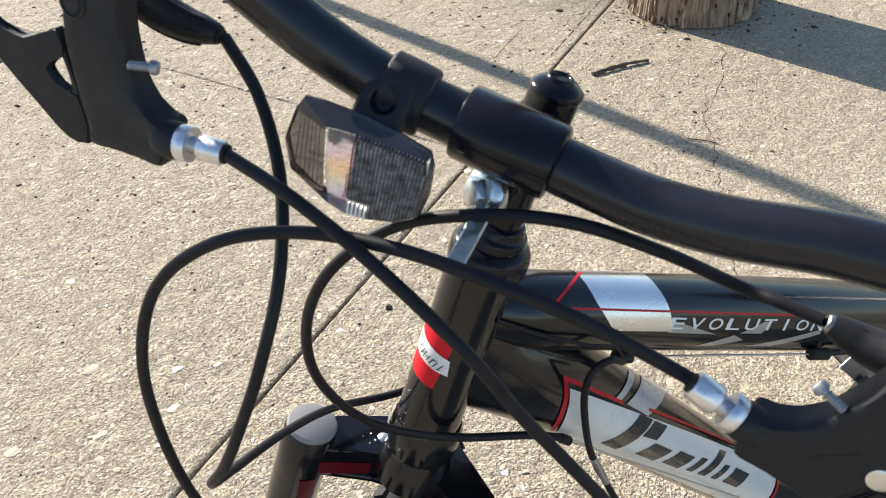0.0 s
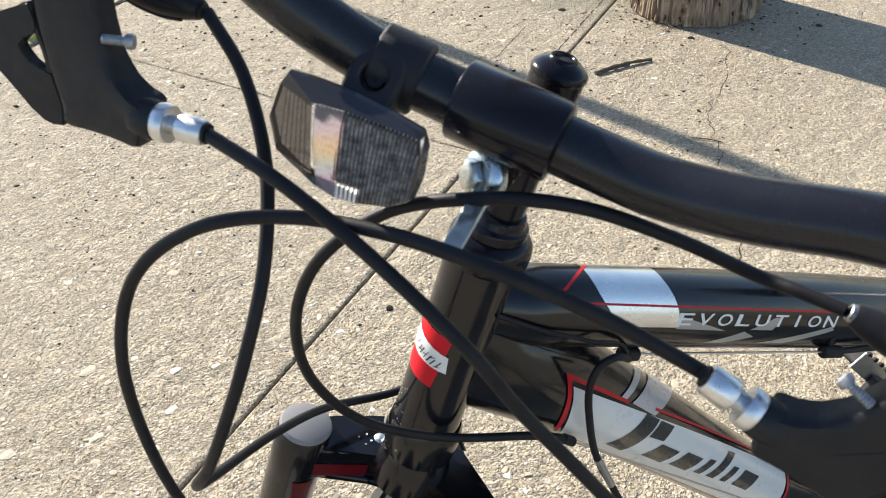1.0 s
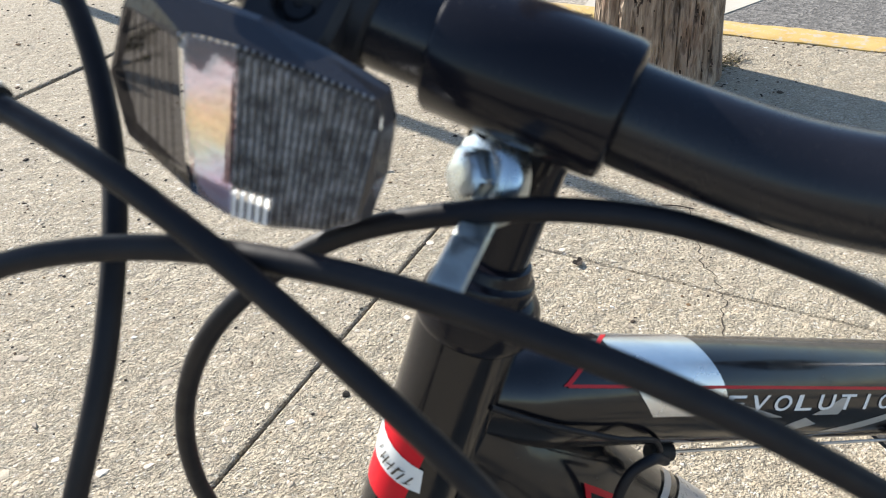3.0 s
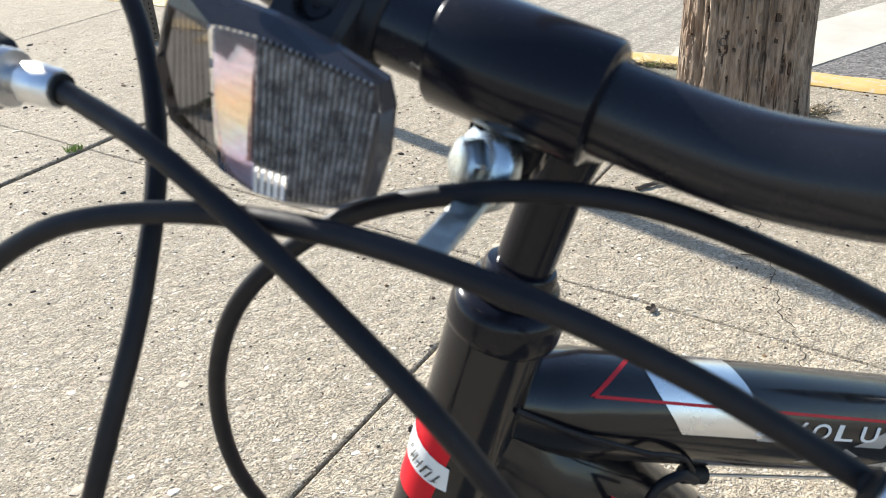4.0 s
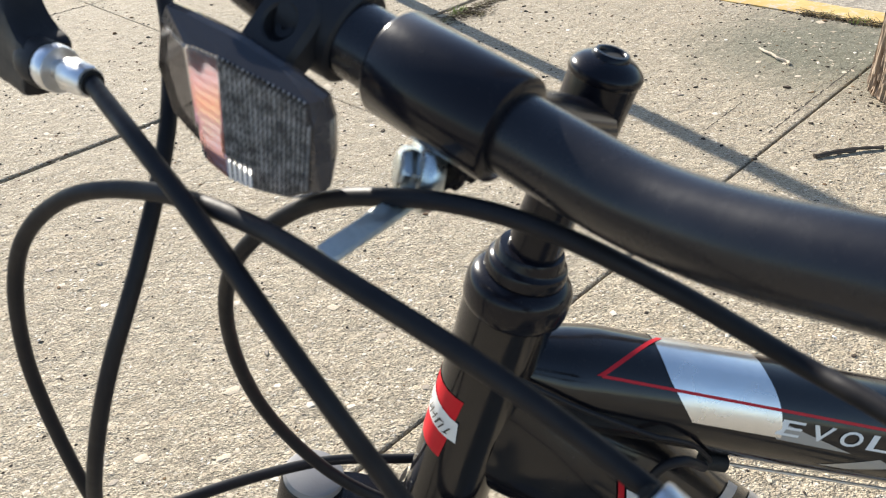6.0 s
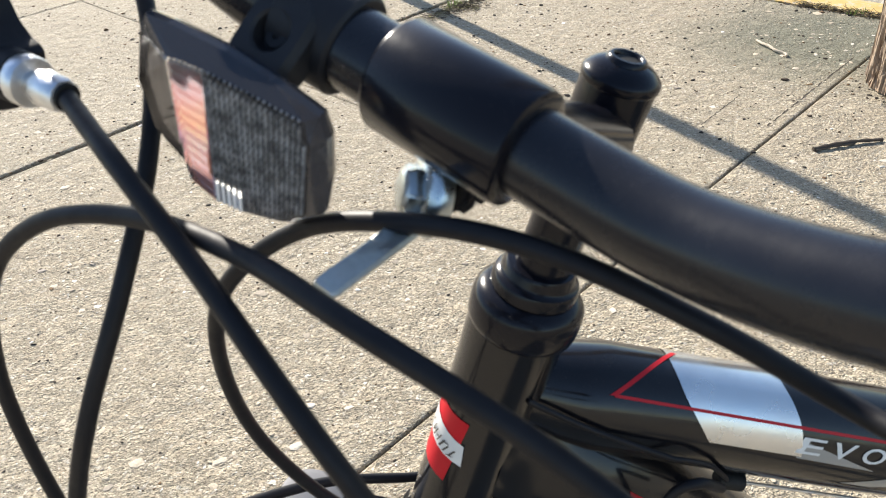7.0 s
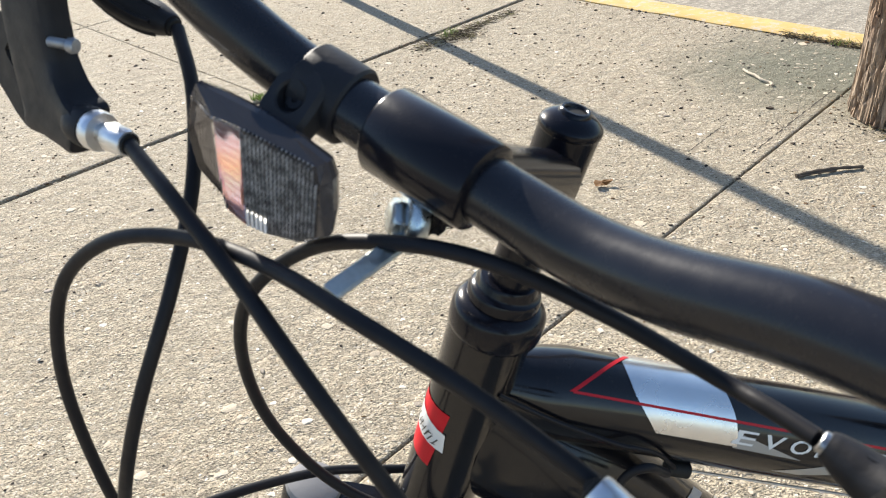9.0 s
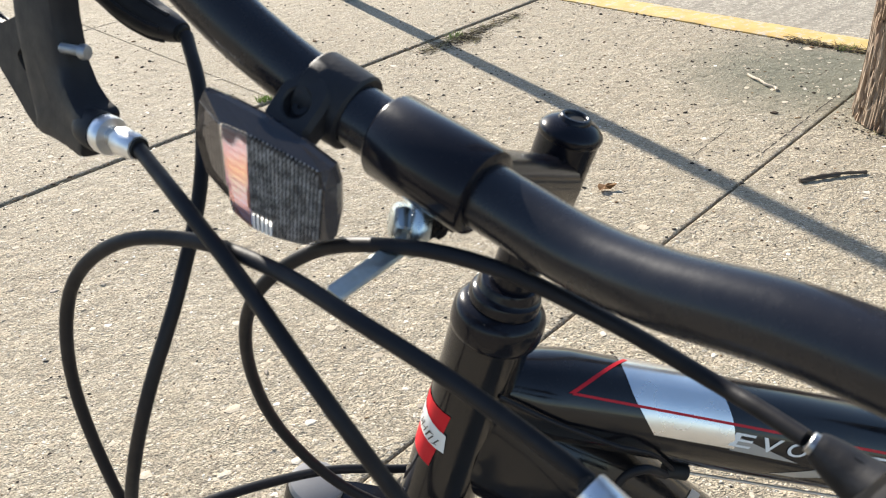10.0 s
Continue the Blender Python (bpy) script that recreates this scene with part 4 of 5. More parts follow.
    screw = lathe([(0.0021 if k % 2 else 0.0016, k * 0.0006) for k in range(int((h - 0.0040) / 0.0006))] + [(0.0018, h - 0.0040), (0.0030, h - 0.0036), (0.0033, h - 0.0020), (0.0028, h - 0.0004), (0.0016, h)], ms, 16)
    part("reach_screw", screw, M_SCREW, lever, "small steel reach screw")
    return lever


def shifter(side):
    q = [(0.1470, -0.0035, -0.0145), (0.1500, -0.0035, -0.0146), (0.1555, -0.003, -0.0150), (0.1650, -0.002, -0.0155), (0.1790, 0.002, -0.012), (0.1960, 0.010, 0.000), (0.215, 0.022, 0.022)]
    q = q if side < 0 else [(u + 0.0045 * k, f - 0.0040 * k, a - 0.0037 * k) for (u, f, a), k in zip(q, (1, 1, 1, 0.8, 0.5, 0.2, 0))]
    body = part("shifter", sweep(spline([at_side(side, *p) for p in q], 4), [float(v) for v in np.interp(np.linspace(0, 6, 25), range(7), (0.0046, 0.0056, 0.0070, 0.0083, 0.0093, 0.0108, 0.0120))], 24), M_LEVER, bike, "black twist shifter body")
    for k in range(5):
        an = 1.1 * k - 1.2
        line = [at_side(side, *p) for p in q[2:6]]
        side_v = (U * 0.3 + Fw * math.cos(an) - AXIS * math.sin(an)).normalized()
        part("pod_ridge", sweep([c + side_v * r for c, r in zip(spline(line, 4), np.linspace(0.0068, 0.0105, 13).tolist())], 0.0012, 6), M_LEVER, body)
    tip = at_side(side, q[0][0] - 0.0030, q[0][1], q[0][2] + 0.0002)
    mt = basis(tip, at_side(side, *q[1]) - tip)
    part("shifter_ferrule", lathe([(0.0031, 0.001), (0.0036, 0.0014), (0.0038, 0.0035), (0.0038, 0.005)], mt, 20), M_STEEL if side > 0 else M_RUBBER, body)
    g = [HALF[-2], HALF[-1]]
    grip_pts = [at_side(side, *along(Vector(g[0]), Vector(g[1]), s)) for s in (-0.05, 0.0, 0.05, 0.12, 0.9, 0.98, 1.02)]
    part("grip", sweep(grip_pts, [0.0130, 0.0185, 0.0190, 0.0168, 0.0160, 0.0178, 0.012], 28), M_RUBBER, bike, "black rubber grip")


for side in (-1, 1):
    brake_lever(side)
    shifter(side)

# ---- front reflector ----
RU, RA = (U - Fw * 0.20).normalized(), (AXIS + Fw * 0.20).normalized()
RA = (RA - RU * RA.dot(RU)).normalized()
RF = RA.cross(RU)
RF = RF if RF.dot(Fw) > 0 else -RF
RP = bl(-0.0540, 0.0212, -0.025) + RU * 0.0540 + RA * 0.025
mr = Matrix(((RU.x, RA.x, RF.x, RP.x), (RU.y, RA.y, RF.y, RP.y), (RU.z, RA.z, RF.z, RP.z), (0, 0, 0, 1)))
OUT = [(-0.0855, -0.0045), (-0.0828, 0.0018), (-0.0755, 0.0022), (-0.0565, 0.0018), (-0.0413, -0.0008), (-0.0268, -0.0046), (-0.0240, -0.0110), (-0.0226, -0.0250), (-0.0236, -0.0378), (-0.0322, -0.0461), (-0.0458, -0.0517), (-0.0584, -0.0518), (-0.0716, -0.0457), (-0.0837, -0.0376), (-0.0882, -0.0220)]
FRONT_FACE = [(-0.0700, -0.0040), (-0.0698, -0.0020), (-0.0660, -0.0012), (-0.0560, -0.0005), (-0.0410, -0.0018), (-0.0275, -0.0035), (-0.0258, -0.0110), (-0.0245, -0.0250), (-0.0255, -0.0360), (-0.0330, -0.0420), (-0.0458, -0.0450), (-0.0560, -0.0450), (-0.0645, -0.0420), (-0.0662, -0.0360), (-0.0682, -0.0210)]


def front_z(u):
    """Depth of the lens front at u."""
    return 0.0160 if u < -0.055 else 0.0160 - (u + 0.055) * 0.073


shell = bmesh.new()
rings = []
for outline, z in (([(x * 0.97 - 0.0016, y * 0.95 - 0.0012) for x, y in OUT], 0.0035), (OUT, 0.0060), (OUT, 0.0085), (FRONT_FACE, None)):
    rings.append([shell.verts.new(mr @ Vector((x, y, front_z(x) if z is None else z))) for x, y in outline])
for a, b in zip(rings, rings[1:]):
    for j in range(len(OUT)):
        k = (j + 1) % len(OUT)
        shell.faces.new((a[j], a[k], b[k], b[j]))
shell.faces.ensure_lookup_table()
back = [(x, y) for x, y in FRONT_FACE[3:10]] + [(-0.0454, -0.0449), (-0.0454, -0.0365), (-0.0578, -0.0362), (-0.0578, -0.0006)]
shell_lens = [shell.verts.new(mr @ Vector((x, y, front_z(x) - 0.0001))) for x, y in back]
side_faces, gone = [], []
for j in range(len(OUT)):
    if j in (12, 13, 14):
        side_faces += [[v.co.copy() for v in shell.faces[ring_no * len(OUT) + j].verts] for ring_no in range(3)]
        gone += [shell.faces[ring_no * len(OUT) + j] for ring_no in range(3)]
bmesh.ops.delete(shell, geom=gone, context="FACES_ONLY")
shell.faces.new(shell_lens)
refl = part("reflector", shell, M_SMOKE, bike, "smoky clear plastic front reflector with ribs", False)
pane = bmesh.new()
for corners in side_faces:
    pane.faces.new([pane.verts.new(c) for c in corners])
bmesh.ops.remove_doubles(pane, verts=pane.verts, dist=1e-5)
side_pane = part("side_pane", pane, M_CLEAR, refl, "clear see-through side facet", False)
side_pane.visible_shadow = False


def span(u, margin):
    """The lower and upper edge of the lens front at u."""
    hit = []
    for (x0, y0), (x1, y1) in zip(FRONT_FACE, FRONT_FACE[1:] + FRONT_FACE[:1]):
        if (x0 - u) * (x1 - u) <= 0 and x0 != x1:
            hit.append(y0 + (y1 - y0) * (u - x0) / (x1 - x0))
    return min(hit) + margin, max(hit) - margin


SLANT = 0.09


def column(u_top, margin, n):
    out = []
    lo, hi = span(max(-0.0690, min(-0.0262, u_top + 0.001)), margin)
    for j in range(n + 1):
        y = lo + (hi - lo) * j / n
        x = max(-0.0690, min(-0.0255, u_top + SLANT * (-0.003 - y) * (u_top + 0.0255) / -0.0445))
        l2, h2 = span(x, margin)
        out.append((x, max(l2, min(h2, y))))
    return out


def lens_strip(u0, u1, lift, steps):
    bm = bmesh.new()
    cols = [[bm.verts.new(mr @ Vector((x, max(y, -0.0364) if x < -0.0456 else y, front_z(x) + lift))) for x, y in column(u0 + (u1 - u0) * k / steps, 0.0006, 8)] for k in range(steps + 1)]
    for a, b in zip(cols, cols[1:]):
        for j in range(8):
            bm.faces.new((a[j], b[j], b[j + 1], a[j + 1]))
    bmesh.ops.solidify(bm, geom=bm.faces, thickness=0.0004)
    return bm


def saw_teeth(u0, u1, teeth, lift):
    """Upright prisms with one long and one steep flank: a mesh for each kind."""
    flanks = bmesh.new(), bmesh.new()
    w = (u1 - u0) / teeth
    for k in range(teeth):
        lines = []
        for share, rise in ((0.0, 0.0), (1.0, 1.30 * w), (0.55, 0.0)):
            line = column(u0 + w * (k + share), 0.0006, 24)
            lines.append([mr @ Vector((x, y, front_z(x) + lift + rise * (0.75 + 0.25 * (j % 2)))) for j, (x, y) in enumerate(line)])
        for bm, a, b in ((flanks[0], lines[0], lines[1]), (flanks[1], lines[1], lines[2])):
            va, vb = [bm.verts.new(p) for p in a], [bm.verts.new(p) for p in b]
            for j in range(24):
                bm.faces.new((va[j], vb[j], vb[j + 1], va[j + 1]))
    return flanks


long_side, steep_side = saw_teeth(-0.0690, -0.0578, 12, 0.0004)
strip = tagged(part("prism_strip", steep_side, M_ROSE, refl, "iridescent rose and gold prismatic strip", False), kind="stuff")
tagged(part("pearl_flank", long_side, M_PEARL, strip, "pearly grey prism flanks", False), kind="stuff")
bed = bmesh.new()
cols = [[bed.verts.new(mr @ Vector((x, y, front_z(x) - 0.0002))) for x, y in column(-0.0690 + 0.0112 * k / 4, 0.0006, 24)] for k in range(5)]
for a, b in zip(cols, cols[1:]):
    for j in range(24):
        bed.faces.new((a[j], b[j], b[j + 1], a[j + 1]))
part("foil_backing", bed, M_RAINBOW, strip, "thin rainbow-sheen foil backing", False).visible_shadow = False
# upright prisms along the lower edge that let light through, coloured white as sun glints
for k in range(5):
    bm = bmesh.new()
    cols = [[bm.verts.new(mr @ Vector((x, y, front_z(x) + 0.0005 + rise))) for x, y in column(-0.0574 + 0.0020 * (k + share), 0.0006, 24)[:6]] for share, rise in ((0.0, 0.0), (0.2, 0.0004), (0.5, 0.0004), (0.7, 0.0))]
    for a, b in zip(cols, cols[1:]):
        for j in range(5):
            bm.faces.new((a[j], b[j], b[j + 1], a[j + 1]))
    part("foot_prism", bm, M_GLINT, refl, "prism along the lower edge, coloured white for its sun glint", False)
part("main_lens", lens_strip(-0.0572, -0.0262, 0.0005, 24), M_PRISM, refl, "dark grey ribbed main lens", False)
u = -0.0568
while u < -0.0268:
    rib = bmesh.new()
    vs = []
    for j, (x, y) in enumerate(column(u, 0.0012, 30)[6 if u < -0.0474 else 0:]):
        z = front_z(x) + 0.0008 + (0.0008 if j % 2 else 0.0005)
        vs.append([rib.verts.new(mr @ Vector((x + d, y, z + e))) for d, e in ((-0.00065, -0.0009), (0.0, 0.0), (0.00065, -0.0009))])
    for a, b in zip(vs, vs[1:]):
        for j in range(2):
            rib.faces.new((a[j], a[j + 1], b[j + 1], b[j]))
    part("lens_rib", rib, M_BEAD, refl, "", False)
    u += 0.00165
# tiny clear beads along the upper front edge
sparkle = bmesh.new()
edge = [Vector((x, y, 0)) for x, y in FRONT_FACE[1:6]]
for a, b in zip(edge, edge[1:]):
    for k in range(max(2, int((b - a).length / 0.0016))):
        p = a.lerp(b, k / max(2, int((b - a).length / 0.0016)))
        bmesh.ops.create_icosphere(sparkle, subdivisions=1, radius=0.00055, matrix=Matrix.Translation(mr @ Vector((p.x, p.y - 0.0004, front_z(p.x) + 0.0001))))
tagged(part("bead_edging", sparkle, M_BEAD, refl, "row of tiny clear beads"), kind="stuff")
# clear ribs on the side facet
for k in range(6):
    s = 0.14 + 0.13 * k
    hi = Vector((-0.0842 + 0.0142 * s, -0.0005 - 0.002 * s, 0.0085 + 0.0075 * s))
    lo = Vector((-0.0845 + 0.0190 * s, -0.0350 - 0.0055 * s, 0.0085 + 0.0075 * s))
    part("facet_rib", sweep([mr @ hi, mr @ hi.lerp(lo, 0.5), mr @ lo], 0.0002, 6), M_RIB, refl)
mbk = basis(bl(-0.051, 0.0004, 0.0006), (bl(-0.065, 0.0043, 0.0031) - bl(-0.035, 0.0001, 0)).normalized())
bracket = part("reflector_bracket", lathe([(0.0124, -0.0108), (0.0146, -0.0108), (0.0156, -0.0096), (0.0158, -0.003), (0.0158, 0.003), (0.0156, 0.0096), (0.0146, 0.0108), (0.0124, 0.0108)], mbk, 44), M_LEVER, bike, "black plastic reflector bracket")
HOLE_N = (AXIS * 0.62 + Fw * 0.78).normalized()
mt = basis(bl(-0.0540, 0.0205, 0.0034), HOLE_N, U)
mt = mt if mt.col[1].to_3d().dot(Fw) > 0 else mt @ Matrix.Rotation(math.pi, 4, "Z")
tab = bmesh.new()
# plate with rounded corners and a round recess for the screw
NT = 48
rows = [[], [], [], [], [], []]
for k in range(NT):
    t = 2 * math.pi * k / NT
    cx, cy = math.cos(t), math.sin(t)
    far = 0.0175 if cy > 0 else 0.0140
    q = (abs(cx / 0.0114) ** 3 + abs(cy / far) ** 3) ** (-1 / 3)
    for row, (rr, z) in zip(rows, ((q, -0.0110), (q, -0.0034), (q - 0.0018, -0.0014), (0.0066, -0.0012), (0.0058, -0.0020), (0.0054, -0.0066))):
        row.append(tab.verts.new(mt @ Vector((rr * cx, rr * cy, z))))
for a, b in zip(rows, rows[1:]):
    for k in range(NT):
        tab.faces.new((a[k], a[(k + 1) % NT], b[(k + 1) % NT], b[k]))
tab.faces.new(rows[-1])
tab.faces.new(rows[0][::-1])
part("bracket_tab", tab, M_LEVER, bracket)
part("bracket_screw", lathe([(0.0040, -0.0066), (0.0040, -0.0052), (0.0034, -0.0046), (0.0012, -0.0046), (0.0010, -0.0054), (0.0003, -0.0054)], mt, 24), M_CABLE, bracket)

# ---- cables ----
adjL, adjR = at_side(-1, 0.1068, 0.0460, -0.0380), at_side(1, 0.1068, 0.0460, -0.0380)
podL, podR = at_side(-1, 0.1440, -0.0035, -0.0143), at_side(1, 0.1485, -0.0075, -0.0180)
CABLES = {
    "front_brake_cable": [adjR, (-0.0115, -0.2146, 0.9353), (-0.0436, -0.1985, 0.9574), (-0.0777, -0.1790, 0.9742), (-0.1097, -0.1478, 0.9780), (-0.1454, -0.1190, 0.9760), (-0.1809, -0.1014, 0.9672), (-0.2110, -0.0870, 0.9400), (-0.2286, -0.0778, 0.8926), (-0.2336, -0.0705, 0.8340), (-0.2288, -0.0661, 0.7704), (-0.212, -0.064, 0.71), (-0.19, -0.07, 0.665)],
    "rear_brake_cable": [adjL, (-0.1450, -0.1194, 0.9933), (-0.1211, -0.1473, 0.9747), (-0.0928, -0.1790, 0.9450), (-0.0722, -0.1899, 0.9103), (-0.0495, -0.2022, 0.8771), (-0.0273, -0.2149, 0.8432), (-0.005, -0.218, 0.795), (0.012, -0.200, 0.74), (0.035, -0.160, 0.67), (0.075, -0.095, 0.59), (0.12, -0.02, 0.53)],
    "shift_cable": [podL, (-0.1475, -0.0563, 1.0090), (-0.1468, -0.0867, 0.9820), (-0.1562, -0.1124, 0.9506), (-0.1723, -0.1258, 0.9151), (-0.1865, -0.1250, 0.8819), (-0.2012, -0.1152, 0.8439), (-0.2125, -0.0960, 0.812), (-0.2050, -0.070, 0.788), (-0.1726, -0.0226, 0.7571), (-0.1364, 0.0165, 0.7280), (-0.0853, 0.0400, 0.7023), (-0.03, 0.050, 0.70)],
    "gear_cable": [podR, (0.0467, -0.1893, 0.9371), (0.0357, -0.1751, 0.9381), (0.0030, -0.1640, 0.9574), (-0.0339, -0.1500, 0.9731), (-0.0693, -0.1305, 0.9734), (-0.1035, -0.1075, 0.9600), (-0.1341, -0.0929, 0.9306), (-0.1476, -0.0728, 0.8807), (-0.1435, -0.0542, 0.8230), (-0.1162, -0.0423, 0.7674), (-0.0656, -0.0370, 0.7289), (-0.0050, -0.0318, 0.7020), dt_place(0.100, radians(129), 0.006)],
}
for name, pts in CABLES.items():
    part(name, sweep(spline(pts, 9), 0.0030, 14), M_CABLE, bike, "black cable housing")
part("frame_cable", sweep(spline([(0.066, -0.030, 0.750), (0.052, -0.040, 0.7655), (0.0400, -0.0400, 0.7605), (0.0335, -0.0400, 0.7432), (0.0347, -0.0400, 0.7141), (0.0413, -0.0400, 0.675), (0.0553, -0.0400, 0.6366), (0.075, -0.040, 0.595), (0.12, -0.02, 0.54)], 8), 0.0027, 12), M_CABLE, bike, "black cable housing")
part("cable_ferrule", sweep([Vector((0.0435, -0.040, 0.668)), Vector((0.0565, -0.040, 0.634))], 0.0031, 12), M_STEEL, bike)
part("thin_cable", sweep(spline([(-0.0286, -0.034, 0.8205), (-0.0159, -0.034, 0.8111), (0.0002, -0.034, 0.8000), (0.0187, -0.034, 0.7889), (0.0381, -0.034, 0.7779), (0.0463, -0.033, 0.7742), (0.060, -0.028, 0.764), (0.072, -0.017, 0.744), (0.077, -0.009, 0.732)], 6), 0.0014, 10), M_CABLE, bike)
# cable stops under the top tube with the bare inner wire between them
stopA, stopB = Vector((0.0790, -0.0070, 0.7300)), Vector((0.2640, -0.0030, 0.6690))
dS = (stopB - stopA).normalized()
for p, ln in ((stopA, 0.016), (stopB, 0.020)):
    st = lathe([(0.0040, -ln / 2), (0.0052, -ln / 2 + 0.001), (0.0052, ln / 2 - 0.001), (0.0040, ln / 2)], basis(p, dS), 20)
    box(0.006, 0.006, 0.016, Matrix.Translation(p + Vector((0, 0.004, 0.007))), 0.001, st)
    part("cable_stop", st, M_RUBBER, bike)
part("inner_wire", sweep([stopA, stopB], 0.0009, 8), M_STEEL, bike, "thin bare steel wire")
part("rear_housing", sweep(spline([stopB, (0.31, 0.001, 0.655), (0.37, 0.012, 0.632), (0.46, 0.03, 0.60)], 6), 0.0027, 12), M_CABLE, bike)

# ---- decals on the tubes ----
def tt_radius(ss):
    """The top tube's radius, ss metres along it."""
    return float(np.interp(ss / (TT1 - TT0).length, (0.02, 0.07, 0.12, 0.3, 0.6, 1.0), (0.0215, 0.0250, 0.0276, 0.0282, 0.0296, 0.0310)))


def decal(A, B, radius, corners, parent, mat, name, nu=10, nv=10, lift=0.0005):
    """A patch laid on a tube: four corners (along the tube, angle from its top towards the viewer's side), filled evenly."""
    d = (B - A).normalized()
    n = Vector((0, 0, 1)) - d * d.z
    n.normalize()
    mm = n.cross(d)
    if mm.y > 0:
        mm.negate()
    bm = bmesh.new()
    grid = []
    for i in range(nu + 1):
        row = []
        for j in range(nv + 1):
            s, t = i / nu, j / nv
            q = [(1 - s) * (1 - t), s * (1 - t), s * t, (1 - s) * t]
            ss = sum(w * c[0] for w, c in zip(q, corners))
            ph = radians(sum(w * c[1] for w, c in zip(q, corners)))
            r = radius(ss) + lift
            row.append(bm.verts.new(A + d * ss + r * (math.cos(ph) * n + math.sin(ph) * mm)))
        grid.append(row)
    for i in range(nu):
        for j in range(nv):
            bm.faces.new((grid[i][j], grid[i + 1][j], grid[i + 1][j + 1], grid[i][j + 1]))
    return part(name, bm, mat, parent)


def tt(corners, mat, name="decal", lift=0.0005, **k):
    return decal(TT0, TT1, tt_radius, corners, top_tube, mat, name, lift=lift, **k)


def dt(corners, mat, name="decal", lift=0.0008, nu=10, nv=10):
    """A patch on the down tube, like decal()."""
    bm = bmesh.new()
    grid = []
    for i in range(nu + 1):
        row = []
        for j in range(nv + 1):
            s, t = i / nu, j / nv
            q = [(1 - s) * (1 - t), s * (1 - t), s * t, (1 - s) * t]
            row.append(bm.verts.new(dt_place(sum(w * c[0] for w, c in zip(q, corners)), radians(sum(w * c[1] for w, c in zip(q, corners))), lift)))
        grid.append(row)
    for i in range(nu):
        for j in range(nv):
            bm.faces.new((grid[i][j], grid[i + 1][j], grid[i + 1][j + 1], grid[i][j + 1]))
    return part(name, bm, mat, down_tube)


BANDL = [(-105, 0.0935), (-80, 0.0860), (-50, 0.0768), (-20, 0.0712), (10, 0.0700), (39, 0.0738), (60, 0.0812), (84, 0.0925)]
BANDR = [(-105, 0.146), (-80, 0.1440), (-50, 0.1400), (-20, 0.1350), (10, 0.1345), (30, 0.1372), (56, 0.1422), (84, 0.1465)]


def curved(knots, angle):
    """A smooth curve through (angle, value) knots."""
    pts = spline([Vector((a, v, 0)) for a, v in knots], 6)
    return float(np.interp(angle, [p.x for p in pts], [p.y for p in pts]))


tt_d = (TT1 - TT0).normalized()
tt_n = (Vector((0, 0, 1)) - tt_d * tt_d.z).normalized()
tt_m = tt_n.cross(tt_d) if tt_n.cross(tt_d).y < 0 else tt_d.cross(tt_n)
band = bmesh.new()
rows = []
for k in range(43):
    ph = -105 + 4.5 * k
    lo_s, hi_s = curved(BANDL, ph), curved(BANDR, ph)
    row = []
    for j in range(9):
        ss = lo_s + (hi_s - lo_s) * j / 8
        r = tt_radius(ss) + 0.0003
        row.append(band.verts.new(TT0 + tt_d * ss + r * (math.cos(radians(ph)) * tt_n + math.sin(radians(ph)) * tt_m)))
    rows.append(row)
for a, b in zip(rows, rows[1:]):
    for j in range(8):
        band.faces.new((a[j], a[j + 1], b[j + 1], b[j]))
part("silver_band", band, M_SILVER, top_tube, "bright silver band decal")
tt([(0.0365, 51.0), (0.32, 56.0), (0.32, 59.2), (0.0365, 54.2)], M_RED, "red_line", 0.0006, nu=24, nv=1)
tt([(0.0340, 52.6), (0.0375, 52.6), (0.0775, -14), (0.0740, -14)], M_RED, "red_line", 0.0006, nu=1, nv=20)
tt([(0.1430, 70), (0.1470, 68), (0.1930, 88), (0.1440, 86)], M_GREYDEC, "grey_flash", 0.0002)
tt([(0.1800, 112), (0.2130, 89), (0.2260, 98), (0.1980, 112)], M_GREYDEC, "grey_flash", 0.0002)
tt([(0.2180, 86), (0.2420, 67), (0.2500, 67), (0.2420, 86)], M_GREYDEC, "grey_flash", 0.0002)
tt([(0.2350, 112), (0.3090, 79), (0.3130, 85), (0.2640, 112)], M_GREYDEC, "grey_flash", 0.0002)


